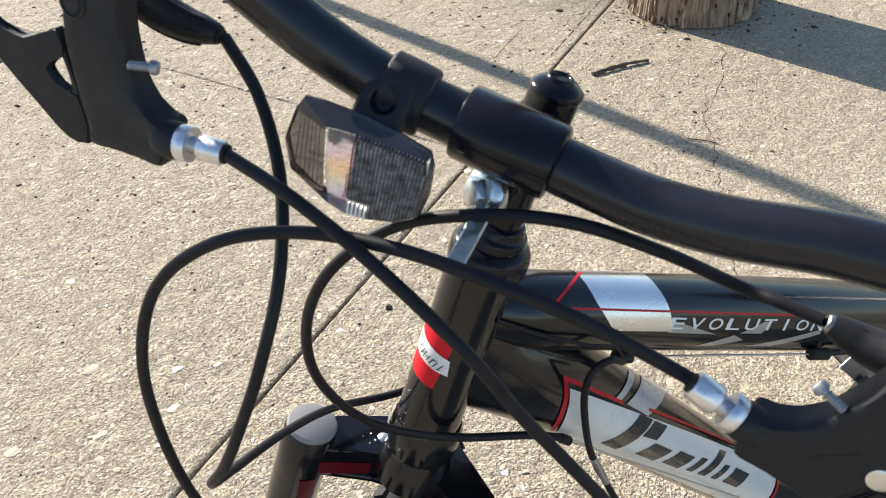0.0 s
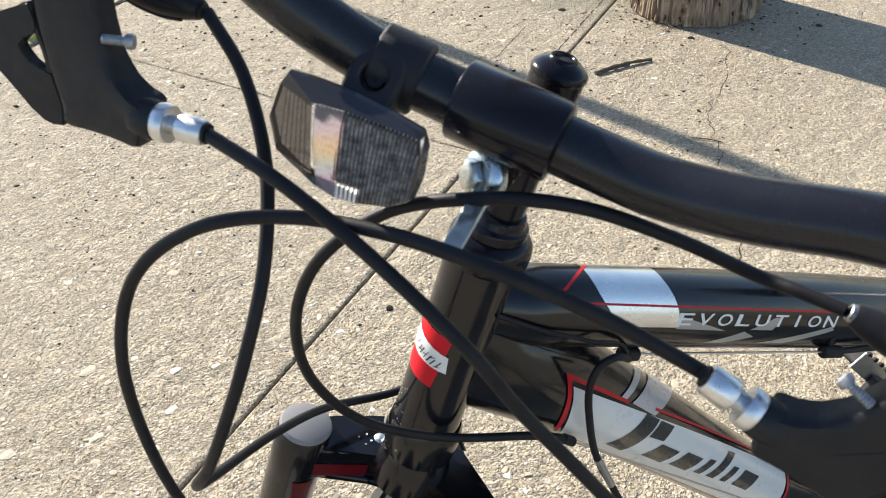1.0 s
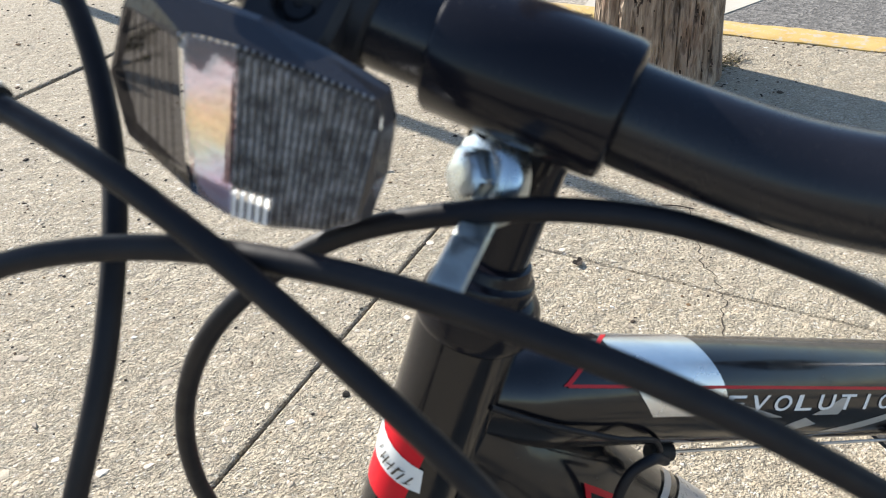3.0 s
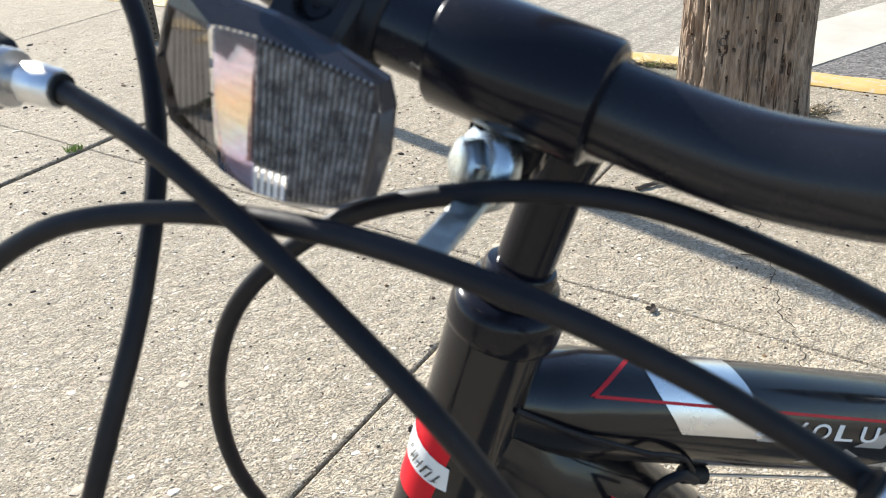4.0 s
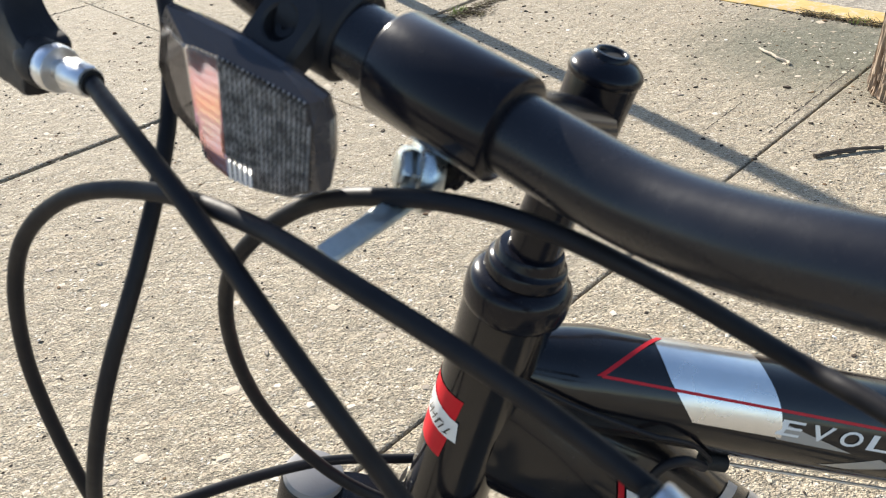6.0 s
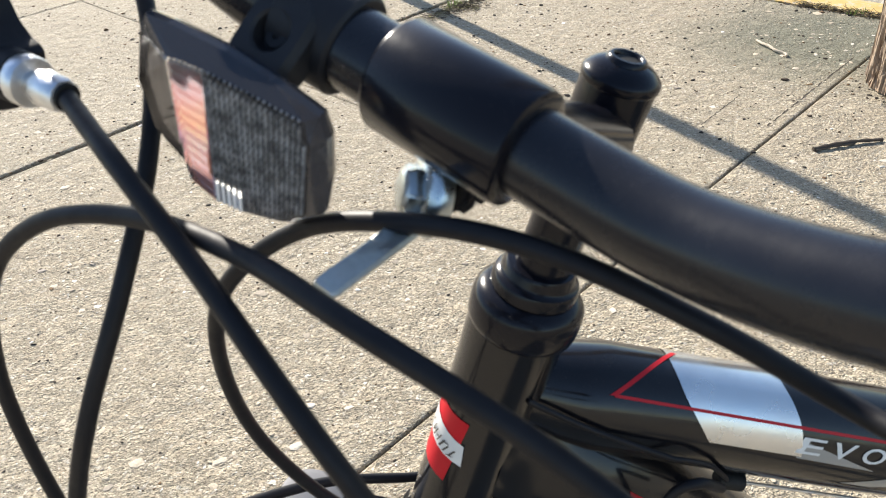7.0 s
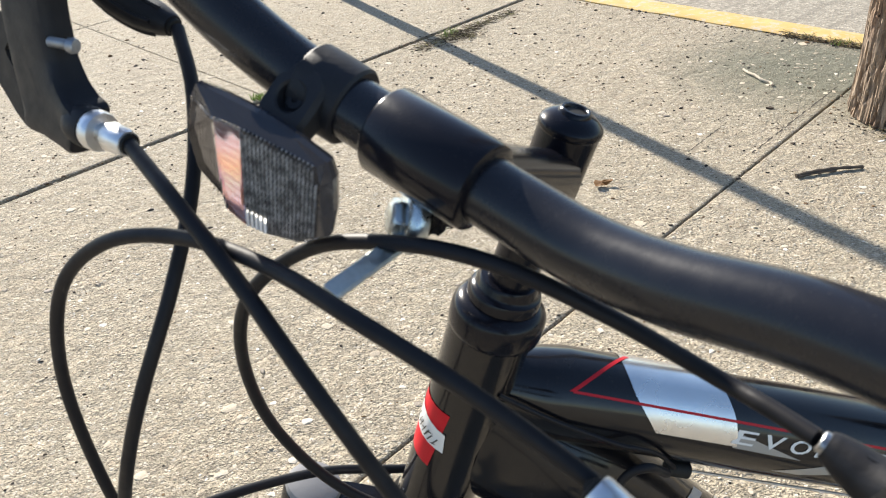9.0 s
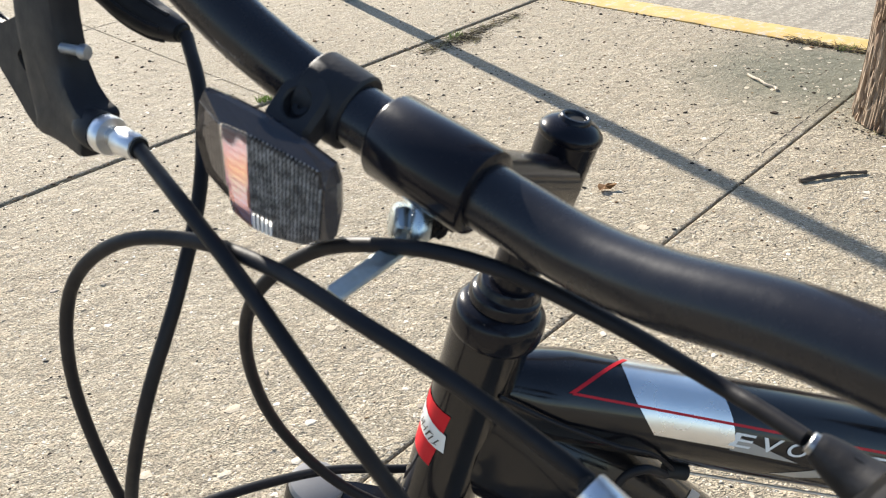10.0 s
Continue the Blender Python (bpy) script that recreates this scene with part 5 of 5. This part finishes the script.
def wrapped_text(body, s0, s1, ph0, ph1, mat):
    """Letters bent round the top tube, one mesh each."""
    d = TT1 - TT0
    L = d.length
    d.normalize()
    n = (Vector((0, 0, 1)) - d * d.z).normalized()
    mm = n.cross(d)
    if mm.y > 0:
        mm.negate()
    step = (s1 - s0) / len(body)
    for k, ch in enumerate(body):
        cu = bpy.data.curves.new("letter", "FONT")
        cu.body, cu.size, cu.offset, cu.resolution_u = ch, 1.0, 0.014, 3
        tmp = bpy.data.objects.new("letter", cu)
        scene.collection.objects.link(tmp)
        deps = bpy.context.evaluated_depsgraph_get()
        me = tmp.evaluated_get(deps).to_mesh()
        bm = bmesh.new()
        bm.from_mesh(me)
        tmp.evaluated_get(deps).to_mesh_clear()
        bpy.data.objects.remove(tmp)
        bpy.data.curves.remove(cu)
        xs, ys = [v.co.x for v in bm.verts], [v.co.y for v in bm.verts]
        x0, x1, y0, y1 = min(xs), max(xs), min(ys), max(ys)
        wide = step * (0.16 if ch == "I" else 0.74)
        for v in bm.verts:
            fx, fy = (v.co.x - x0) / (x1 - x0), (v.co.y - y0) / (y1 - y0)
            ss = s0 + k * step + (step * 0.30 if ch == "I" else 0.0) + fx * wide + fy * 0.0030
            ph = radians(ph1 + (ph0 - ph1) * fy)
            r = tt_radius(ss) + 0.0005
            v.co = TT0 + d * ss + r * (math.cos(ph) * n + math.sin(ph) * mm)
        part("letter", bm, mat, top_tube)


wrapped_text("EVOLUTION", 0.1415, 0.3165, 63.0, 80.0, M_WHITE)

dt([(0.0520, 66), (0.1340, 60), (0.1340, 64), (0.0560, 71)], M_RED, "red_line", 0.0011, nu=12, nv=1)
dt([(0.1750, 51), (0.4400, 15), (0.4400, 19), (0.1750, 55)], M_RED, "red_line", 0.0011, nu=20, nv=1)
dt([(0.0520, 66), (0.0570, 66), (0.0980, 134), (0.0930, 134)], M_RED, "red_line", 0.0011, nu=1, nv=14)
dt([(0.0650, 76), (0.4620, 25), (0.4520, 125), (0.1050, 138)], M_WHITE, "white_panel", nu=30, nv=14)
dt([(0.4660, 22), (0.4710, 22), (0.4610, 125), (0.4560, 125)], M_RED, "red_line", 0.0011, nu=1, nv=14)
dt([(0.1530, 8), (0.1630, 8), (0.1300, 62), (0.1215, 64)], M_SILVERPAINT, "silver_band", 0.0010)
dt([(0.1880, -10), (0.2330, -10), (0.1760, 61), (0.1400, 61)], M_SILVERPAINT, "silver_band", 0.0010)
# the maker's mark as plain slanted shapes
dt([(0.1640, 63), (0.1850, 62), (0.1720, 120), (0.1490, 120)], M_DARKDEC, "mark_shape", 0.0012, nu=3, nv=8)
dt([(0.1880, 62), (0.2100, 60), (0.2040, 83), (0.1820, 86)], M_DARKDEC, "mark_shape", 0.0012, nu=3, nv=6)
for s0, wide, extra in ((0.196, 0.030, 0), (0.238, 0.028, 0), (0.278, 0.011, 0), (0.299, 0.014, 20), (0.324, 0.011, 0), (0.348, 0.032, 0)):
    p0, p1 = 86 - (s0 - 0.2) * 150 - extra, 112 - (s0 - 0.2) * 130
    slant = 0.010 * (p1 - p0) / 26
    dt([(s0 + slant, p0), (s0 + wide + slant, p0 - 1.5), (s0 + wide, p1 - 1.5), (s0, p1)], M_DARKDEC, "mark_shape", 0.0012, nu=3, nv=6)
# cable stop under the down tube with a bare wire running back from it
wireA, wireB = dt_place(0.107, radians(129), 0.006), dt_place(0.335, radians(99), 0.012)
part("cable_stop", lathe([(0.0030, -0.006), (0.0038, -0.005), (0.0038, 0.005), (0.0030, 0.006)], basis(wireA, wireB - wireA), 18), M_RUBBER, bike)
part("inner_wire", sweep([wireA, wireA.lerp(wireB, 0.5), wireA.lerp(wireB, 1.5)], 0.0008, 8), M_STEEL, bike, "thin bare steel wire")

# red and white sticker round the head tube
HT_A = pv(-0.2996)


def ht(corners, mat, name, lift):
    return decal(HT_A + SHIFT * 1.25, HT_A + STEER * 0.13 + SHIFT * 1.25, lambda ss: 0.0229, corners, head, mat, name, 14, 6, lift)


ht([(0.0690, -110), (0.0672, 64), (0.110, 74), (0.110, -110)], M_BRIGHTRED, "red_sticker", 0.0003)
ht([(0.0880, -110), (0.0828, 80), (0.0958, 76), (0.1100, -110)], M_WHITE, "white_label", 0.0007)
# a scrawl of slanting bars that cannot be read
for q0, w, s0, s1 in ((12, 3, 0.0905, 0.0945), (17, 9, 0.0885, 0.0900), (20, 3, 0.0872, 0.0935), (26, 4, 0.0865, 0.0930), (31, 8, 0.0890, 0.0902), (36, 3, 0.0862, 0.0925), (42, 5, 0.0858, 0.0918), (45, 9, 0.0902, 0.0915), (50, 4, 0.0852, 0.0905), (56, 7, 0.0850, 0.0862), (60, 4, 0.0855, 0.0905)):
    ht([(s0, q0), (s0, q0 + w * 0.6), (s1, q0 + w + 5), (s1, q0 + w * 0.4 + 5)], M_DARKDEC, "label_mark", 0.0010)

# paint chipped off the foot of the head tube
rng = random.Random(12)
for k in range(30):
    s0, q0 = 0.022 + 0.032 * rng.random() ** 1.6, rng.gauss(8, 20)
    d = 0.0019 * rng.uniform(0.35, 1.0)
    w = d * 2500 * rng.uniform(0.5, 0.9)
    ht([(s0, q0), (s0 + d * 0.2, q0 + w), (s0 + d, q0 + w * 0.8), (s0 + d * 0.8, q0 + w * 0.1)], M_ALU, "paint_chip", 0.0003)
for s0, s1, q0, q1 in ((0.0070, 0.0185, -26, 10), (-0.0040, -0.0010, 24, 32)):
    ht([(s0, q0), (s0 + 0.001, q1), (s1 - 0.001, q1 - 4), (s1, q0 + 3)], M_ALU, "paint_chip", 0.0042)

for u, f, r in ((-0.0290, -0.1150, 0.0050), (-0.0215, -0.1080, 0.0022), (-0.0330, -0.1085, 0.0009), (-0.0385, -0.1120, 0.0008), (-0.0350, -0.1035, 0.0007), (-0.0420, -0.1065, 0.0006)):
    chip = lathe([(r, -0.0012), (r * 0.86, 0.0004), (r * 0.55, r * 0.26), (r * 0.2, r * 0.34)], basis(bl(u, f, -0.3264), AXIS - U * 0.15, U), 9)
    part("bare_spot", chip, M_ALU, crown_ob, "bright bare metal where the paint is chipped")

# rest of the bicycle: crank, pedals, saddle, stand
cr_m = basis(BB + Vector((0, 0.045, 0)), Vector((-BIKE_YAW, 1, 0.0957)))
part("chainring", lathe([(0.03, -0.002), (0.088, -0.002), (0.092, 0.0), (0.088, 0.002), (0.03, 0.002)], cr_m, 42), M_STEEL, bike)
for sgn, ang in ((1, 60), (-1, -120)):
    c = BB + Vector((0, 0.058 * sgn, 0))
    e = c + Vector((0.152 * math.cos(radians(ang)), 0.006 * sgn, 0.152 * math.sin(radians(ang))))
    part("crank_arm", sweep([c, e], [0.013, 0.010], 14), M_LEVER, bike)
    pm = Matrix.Translation(e + Vector((0, 0.050 * sgn, 0))) @ Matrix.Rotation(radians(47), 4, "Y")
    hub = box(0.026, 0.080, 0.020, pm, 0.006)
    for dx in (-0.034, 0.034):
        box(0.006, 0.078, 0.014, pm @ Matrix.Translation((dx, 0, 0)), 0.002, hub)
    pedal = part("pedal", hub, M_RUBBER, bike, "black pedal with a toothed metal cage")
    for dy in (-0.042, 0.042):
        part("cage_plate", box(0.096, 0.003, 0.024, pm @ Matrix.Translation((0, dy, 0)), 0.001), M_STEEL, pedal)
        for k in range(6):
            part("cage_tooth", box(0.007, 0.006, 0.006, pm @ Matrix.Translation((-0.040 + 0.016 * k, dy, 0.0130)), 0.0015), M_RUBBER, pedal)
sad = bmesh.new()
prism([(-0.14, -0.018), (-0.15, 0.0), (-0.14, 0.018), (-0.03, 0.03), (0.06, 0.075), (0.12, 0.07), (0.13, 0.0), (0.12, -0.07), (0.06, -0.075), (-0.03, -0.03)], -0.02, 0.03, Matrix.Translation(bp(0.60, 0.875)), 0.014, sad)
part("saddle", sad, M_RUBBER, bike)
part("kickstand", sweep(spline([BB + Vector((0.05, -0.03, -0.01)), (0.52, -0.06, 0.15), (0.55, -0.13, 0.009)], 5), 0.008, 12), M_STEEL, bike)

# ---- litter on the pavement ----
def stick(points, radius, mat, label, name):
    bm = sweep(spline(points, 5), [radius * (0.55 + 0.6 * abs(math.sin(1.3 + 2.1 * k))) for k in range((len(points) - 1) * 5 + 1)], 8)
    return solo(name, bm, mat, label, "twig")


stick([(0.930, 1.800, 0.006), (0.99, 1.812, 0.009), (1.06, 1.822, 0.008), (1.128, 1.822, 0.006)], 0.0053, M_TWIG, "dark bark-covered twig lying on the pavement", "twig")
stick([(0.935, 1.795, 0.004), (0.99, 1.807, 0.006), (1.05, 1.815, 0.005)], 0.0040, M_TWIG, "thin dark splinter beside the twig on the pavement", "twig")
stick([(1.078, 2.700, 0.006), (1.082, 2.655, 0.009), (1.094, 2.615, 0.011), (1.100, 2.575, 0.009), (1.122, 2.545, 0.006), (1.120, 2.520, 0.006)], 0.0050, M_PALETWIG, "pale bare twig lying on stained concrete", "twig")
stick([(1.00, 1.35, 0.003), (1.03, 1.33, 0.004), (1.06, 1.30, 0.003)], 0.0018, M_TWIG, "short thin dark twig on the pavement", "twig")


def leaf(centre, size, ang, label, mat, curl):
    bm = bmesh.new()
    rng = random.Random(int(centre[0] * 1000))
    n = 13
    mid = bm.verts.new((0, 0, 0.012 * curl))
    ring = []
    for k in range(n):
        a = 2 * math.pi * k / n
        r = size * (0.45 + 0.55 * abs(math.cos(a * 1.5))) * rng.uniform(0.75, 1.1)
        ring.append(bm.verts.new((r * math.cos(a), 0.6 * r * math.sin(a), 0.003 + rng.uniform(0, 0.014) * curl)))
    for k in range(n):
        bm.faces.new((mid, ring[k], ring[(k + 1) % n]))
    bmesh.ops.solidify(bm, geom=bm.faces, thickness=0.0008)
    bm.transform(Matrix.Translation(centre) @ pose(0, 0, 0, 0, 0, ang))
    return solo("leaf", bm, mat, label, "leaf", smooth=False)


leaf((0.391, 1.844, 0.001), 0.036, 10, "curled dry brown leaf on the pavement", M_LEAF, 1.0)
leaf((0.681, 1.191, 0.001), 0.022, 40, "small torn dark leaf on the pavement", M_TWIG, 0.3)


def clump(centre, blades, spread, height, mat, seed):
    rng = random.Random(seed)
    bm = bmesh.new()
    for _ in range(blades):
        a, r = rng.uniform(0, 6.28), spread * math.sqrt(rng.random())
        p = Vector((centre[0] + r * math.cos(a), centre[1] + r * math.sin(a) * 0.7, 0.0))
        h = height * rng.uniform(0.3, 1)
        lean = Vector((rng.uniform(-1, 1), rng.uniform(-1, 1), 0)) * h * 0.9
        w = Vector((rng.uniform(-1, 1), rng.uniform(-1, 1), 0)).normalized() * 0.0022
        v = [bm.verts.new(q) for q in (p - w, p + w, p + lean * 0.45 + w * 0.7 + Vector((0, 0, h * 0.7)), p + lean * 0.45 - w * 0.7 + Vector((0, 0, h * 0.7)), p + lean + Vector((0, 0, h)))]
        bm.faces.new((v[0], v[1], v[2], v[3]))
        bm.faces.new((v[3], v[2], v[4]))
    return bm


solo("weed", clump((0.01, 3.49), 26, 0.05, 0.035, M_GRASS, 5), M_GRASS, "few yellow-green weeds growing in a pavement joint", "weed", smooth=False)
solo("weed", clump((-0.757, 2.837), 55, 0.032, 0.026, M_GRASS, 6), M_GRASS, "small green weed growing in a pavement joint", "weed", smooth=False)
solo("weed", clump((1.53, 2.915), 40, 0.04, 0.022, M_GRASS, 8), M_GRASS, "dry weeds along the yellow kerb", "weed", smooth=False)
solo("weed", clump((1.79, 2.17), 50, 0.05, 0.03, M_GRASS, 9), M_PALETWIG, "dry grass at the foot of the wooden pole", "weed", smooth=False)


def straw(a, b, width, count, seed):
    """Thin dry stalks lying flat along a line."""
    r = random.Random(seed)
    bm = bmesh.new()
    for _ in range(count):
        p = Vector(a).lerp(Vector(b), r.random()) + Vector((r.gauss(0, width), r.gauss(0, width), 0.001 + 0.012 * r.random() ** 2))
        an, ln = r.uniform(0, 6.28), r.uniform(0.008, 0.035)
        d = Vector((math.cos(an), math.sin(an), r.uniform(-0.15, 0.35))) * ln
        w = Vector((-d.y, d.x, 0)).normalized() * r.uniform(0.0006, 0.0016)
        up = Vector((0, 0, 0.0012))
        v = [bm.verts.new(q) for q in (p - w, p + w, p + d + w * 0.5, p + d - w * 0.5, p + up, p + d + up)]
        for f in ((0, 1, 4), (1, 2, 5, 4), (2, 3, 5), (3, 0, 4, 5), (0, 3, 2, 1)):
            bm.faces.new([v[k] for k in f])
    me = bpy.data.meshes.new("dry_straw")
    bm.to_mesh(me)
    bm.free()
    me.materials.append(M_STRAW)
    return tagged(new("dry_straw", me), "mat of brown dry stalks and dirt in the joint", "dry straw", "", "stuff")


straw((-0.14, 3.30, 0), (0.12, 3.56, 0), 0.028, 420, 1)
straw((0.10, 3.55, 0), (0.34, 3.80, 0), 0.016, 260, 7)
straw((0.02, 3.46, 0), (0.10, 3.44, 0), 0.035, 240, 2)
straw((1.37, 3.085, 0), (1.60, 2.835, 0), 0.013, 520, 3)
straw((1.70, 2.12, 0), (1.84, 2.19, 0), 0.022, 160, 6)
straw((1.27, 2.10, 0), (1.31, 2.03, 0), 0.016, 60, 4)


def chips(spots, size, flat, seed, least=0.5, most=1.0):
    """Many small irregular lumps in one mesh."""
    rng = random.Random(seed)
    t = (1 + 5 ** 0.5) / 2
    ico = [Vector(v).normalized() for v in ((-1, t, 0), (1, t, 0), (-1, -t, 0), (1, -t, 0), (0, -1, t), (0, 1, t), (0, -1, -t), (0, 1, -t), (t, 0, -1), (t, 0, 1), (-t, 0, -1), (-t, 0, 1))]
    tri = ((0, 11, 5), (0, 5, 1), (0, 1, 7), (0, 7, 10), (0, 10, 11), (1, 5, 9), (5, 11, 4), (11, 10, 2), (10, 7, 6), (7, 1, 8), (3, 9, 4), (3, 4, 2), (3, 2, 6), (3, 6, 8), (3, 8, 9), (4, 9, 5), (2, 4, 11), (6, 2, 10), (8, 6, 7), (9, 8, 1))
    verts, faces = [], []
    for x, y in spots:
        s = size * rng.lognormvariate(0, 0.45) * min(most, max(least, math.hypot(x + 0.1, y + 0.3) / 3.0))
        sx, sy, an = s * rng.uniform(0.7, 1.3), s * rng.uniform(0.6, 1.0), rng.uniform(0, 6.28)
        ca, sa = math.cos(an), math.sin(an)
        b = len(verts)
        for v in ico:
            k = rng.uniform(0.55, 1.25)
            px, py = v.x * sx * k, v.y * sy * k
            verts.append((x + px * ca - py * sa, y + px * sa + py * ca, s * flat * v.z * k + s * flat * 0.25))
        faces += [(b + i, b + j, b + l) for i, j, l in tri]
    return verts, faces


def stuff(name, verts, faces, mat, label, category):
    me = bpy.data.meshes.new(name)
    me.from_pydata(verts, [], faces)
    me.materials.append(mat)
    return tagged(new(name, me), label, category, "", "stuff")


rng = random.Random(11)


def clear_of_joints(x, y):
    return min(abs(Vector((x, y, 0)).dot(N_A) - v) for v in LONG) > 0.014


spots = []
while len(spots) < 30000:
    d = 0.55 + 3.6 * rng.random() ** 1.25
    an = rng.uniform(-0.90, 0.70)
    x, y = -0.1 + d * math.sin(an), -0.3 + d * math.cos(an)
    if y > -0.05 and Vector((x, y, 0)).dot(N_K) < KERB_J - 0.02 and (Vector((x, y, 0)) - POLE).length > POLE_R + 0.03 and clear_of_joints(x, y):
        spots.append((x, y))
stuff("pebbles", *chips(spots, 0.0037, 0.36, 3, 0.5, 0.66), M_PEB, "small tan, grey and white pebbles set in the concrete", "pebbles")
spots = []
while len(spots) < 3000:
    d = 0.6 + 3.0 * rng.random() ** 0.8
    an = rng.uniform(-0.90, 0.70)
    x, y = -0.1 + d * math.sin(an), -0.3 + d * math.cos(an)
    if y > -0.05 and Vector((x, y, 0)).dot(N_K) < KERB_J - 0.02 and (Vector((x, y, 0)) - POLE).length > POLE_R + 0.03 and clear_of_joints(x, y):
        spots.append((x, y))
stuff("stones", *chips(spots, 0.0062, 0.13, 8, 0.8, 1.0), M_PEB, "larger flat pale and grey stones worn flush in the concrete", "stones")
spots = []
while len(spots) < 4200:
    d = 0.9 + 4.2 * rng.random() ** 0.75
    an = rng.uniform(-0.95, 0.75)
    x, y = -0.1 + d * math.sin(an), -0.2 + d * math.cos(an)
    if Vector((x, y, 0)).dot(N_K) < KERB_J - 0.02 and (Vector((x, y, 0)) - POLE).length > POLE_R + 0.03:
        spots.append((x, y))
for _ in range(160):
    a = rng.gauss(0, 0.13)
    p = Vector((0.06, 3.47, 0)) + ALONG * a * 1.6 + ACROSS * rng.gauss(0, 0.05)
    spots.append((p.x, p.y))
for _ in range(160):
    p = Vector((1.47, 2.99, 0)) + (Vector((0.22, -0.236, 0)) * rng.uniform(-0.6, 0.6)) - N_K * abs(rng.gauss(0, 0.018))
    spots.append((p.x, p.y))
for _ in range(110):
    an = rng.uniform(0, 6.28)
    r = POLE_R * 1.1 + abs(rng.gauss(0.02, 0.03))
    spots.append((POLE.x + r * math.cos(an), POLE.y + r * math.sin(an)))
for _ in range(350):
    p = grid_place(rng.uniform(-3.5, 1.0), KERB_J - abs(rng.gauss(0, 0.03)))
    spots.append((p.x, p.y))
for _ in range(200):
    p = grid_place(-2.475 + rng.gauss(0, 0.004), rng.uniform(-1.0, KERB_J))
    if rng.random() < 0.35 + 0.65 * max(0, math.sin(9 * p.x) * math.sin(5.3 * p.y)):
        spots.append((p.x, p.y))
stuff("debris", *chips(spots, 0.0040, 0.42, 4), M_DEBRIS, "scattered crumbs of dry leaves and dirt on the pavement", "debris")

# round metal eye in the pole's foot
eye_out = Vector((math.cos(radians(-140.8)), math.sin(radians(-140.8)), 0))
ring_m = basis(POLE + eye_out * (POLE_R * (1 + 0.09 * math.exp(-0.327 * 7)) - 0.001) + Vector((0, 0, 0.327)), eye_out, (0, 0, 1))
part("metal_eye", sweep([ring_m @ Vector((0.0115 * math.cos(0.3 * k), 0.0115 * math.sin(0.3 * k), 0.002)) for k in range(22)], 0.0016, 8), M_POST, pole, "dark round metal eye")

# thin dark crack wandering across one slab
crack = bmesh.new()
cp = [(1.394, 1.824), (1.26, 1.62), (1.12, 1.47), (1.079, 1.383), (1.03, 1.26), (0.957, 1.126), (0.925, 1.02), (0.89, 0.94), (0.824, 0.848), (0.77, 0.75)]
cq = spline([Vector((*p, 0)) for p in cp], 7)
prev = None
for k, p in enumerate(cq):
    d = (cq[min(k + 1, len(cq) - 1)] - cq[max(k - 1, 0)]).normalized()
    s = Vector((-d.y, d.x, 0))
    p = p + s * rng.gauss(0, 0.005)
    w = 0.0011 * rng.uniform(0.4, 1.6)
    cur = (crack.verts.new(p - s * w + Vector((0, 0, 0.0006))), crack.verts.new(p + s * w + Vector((0, 0, 0.0006))))
    if prev:
        crack.faces.new((prev[0], cur[0], cur[1], prev[1]))
    prev = cur
solo("crack", crack, M_DIRT, "thin dirt-filled crack across a concrete slab", "crack", "structure", False)

# short scored grooves beside the long joint
def groove(a, b, width, seed):
    r = random.Random(seed)
    bm = bmesh.new()
    d = (Vector(b) - Vector(a))
    n = int(d.length / 0.012)
    side = Vector((-d.y, d.x, 0)).normalized()
    prev = None
    for k in range(n + 1):
        p = Vector(a) + d * k / n + side * r.gauss(0, 0.0012)
        w = width * r.uniform(0.25, 1.0)
        cur = (bm.verts.new(p - side * w + Vector((0, 0, 0.0007))), bm.verts.new(p + side * w + Vector((0, 0, 0.0007))))
        if prev and r.random() < 0.9:
            bm.faces.new((prev[0], cur[0], cur[1], prev[1]))
        prev = cur
    return solo("groove", bm, M_DIRT, "shallow dirty groove scored in the concrete", "groove", "structure", False)


groove((0.87, 1.985, 0), (1.33, 2.470, 0), 0.0036, 3)
groove((0.69, 2.03, 0), (0.87, 2.23, 0), 0.0022, 4)

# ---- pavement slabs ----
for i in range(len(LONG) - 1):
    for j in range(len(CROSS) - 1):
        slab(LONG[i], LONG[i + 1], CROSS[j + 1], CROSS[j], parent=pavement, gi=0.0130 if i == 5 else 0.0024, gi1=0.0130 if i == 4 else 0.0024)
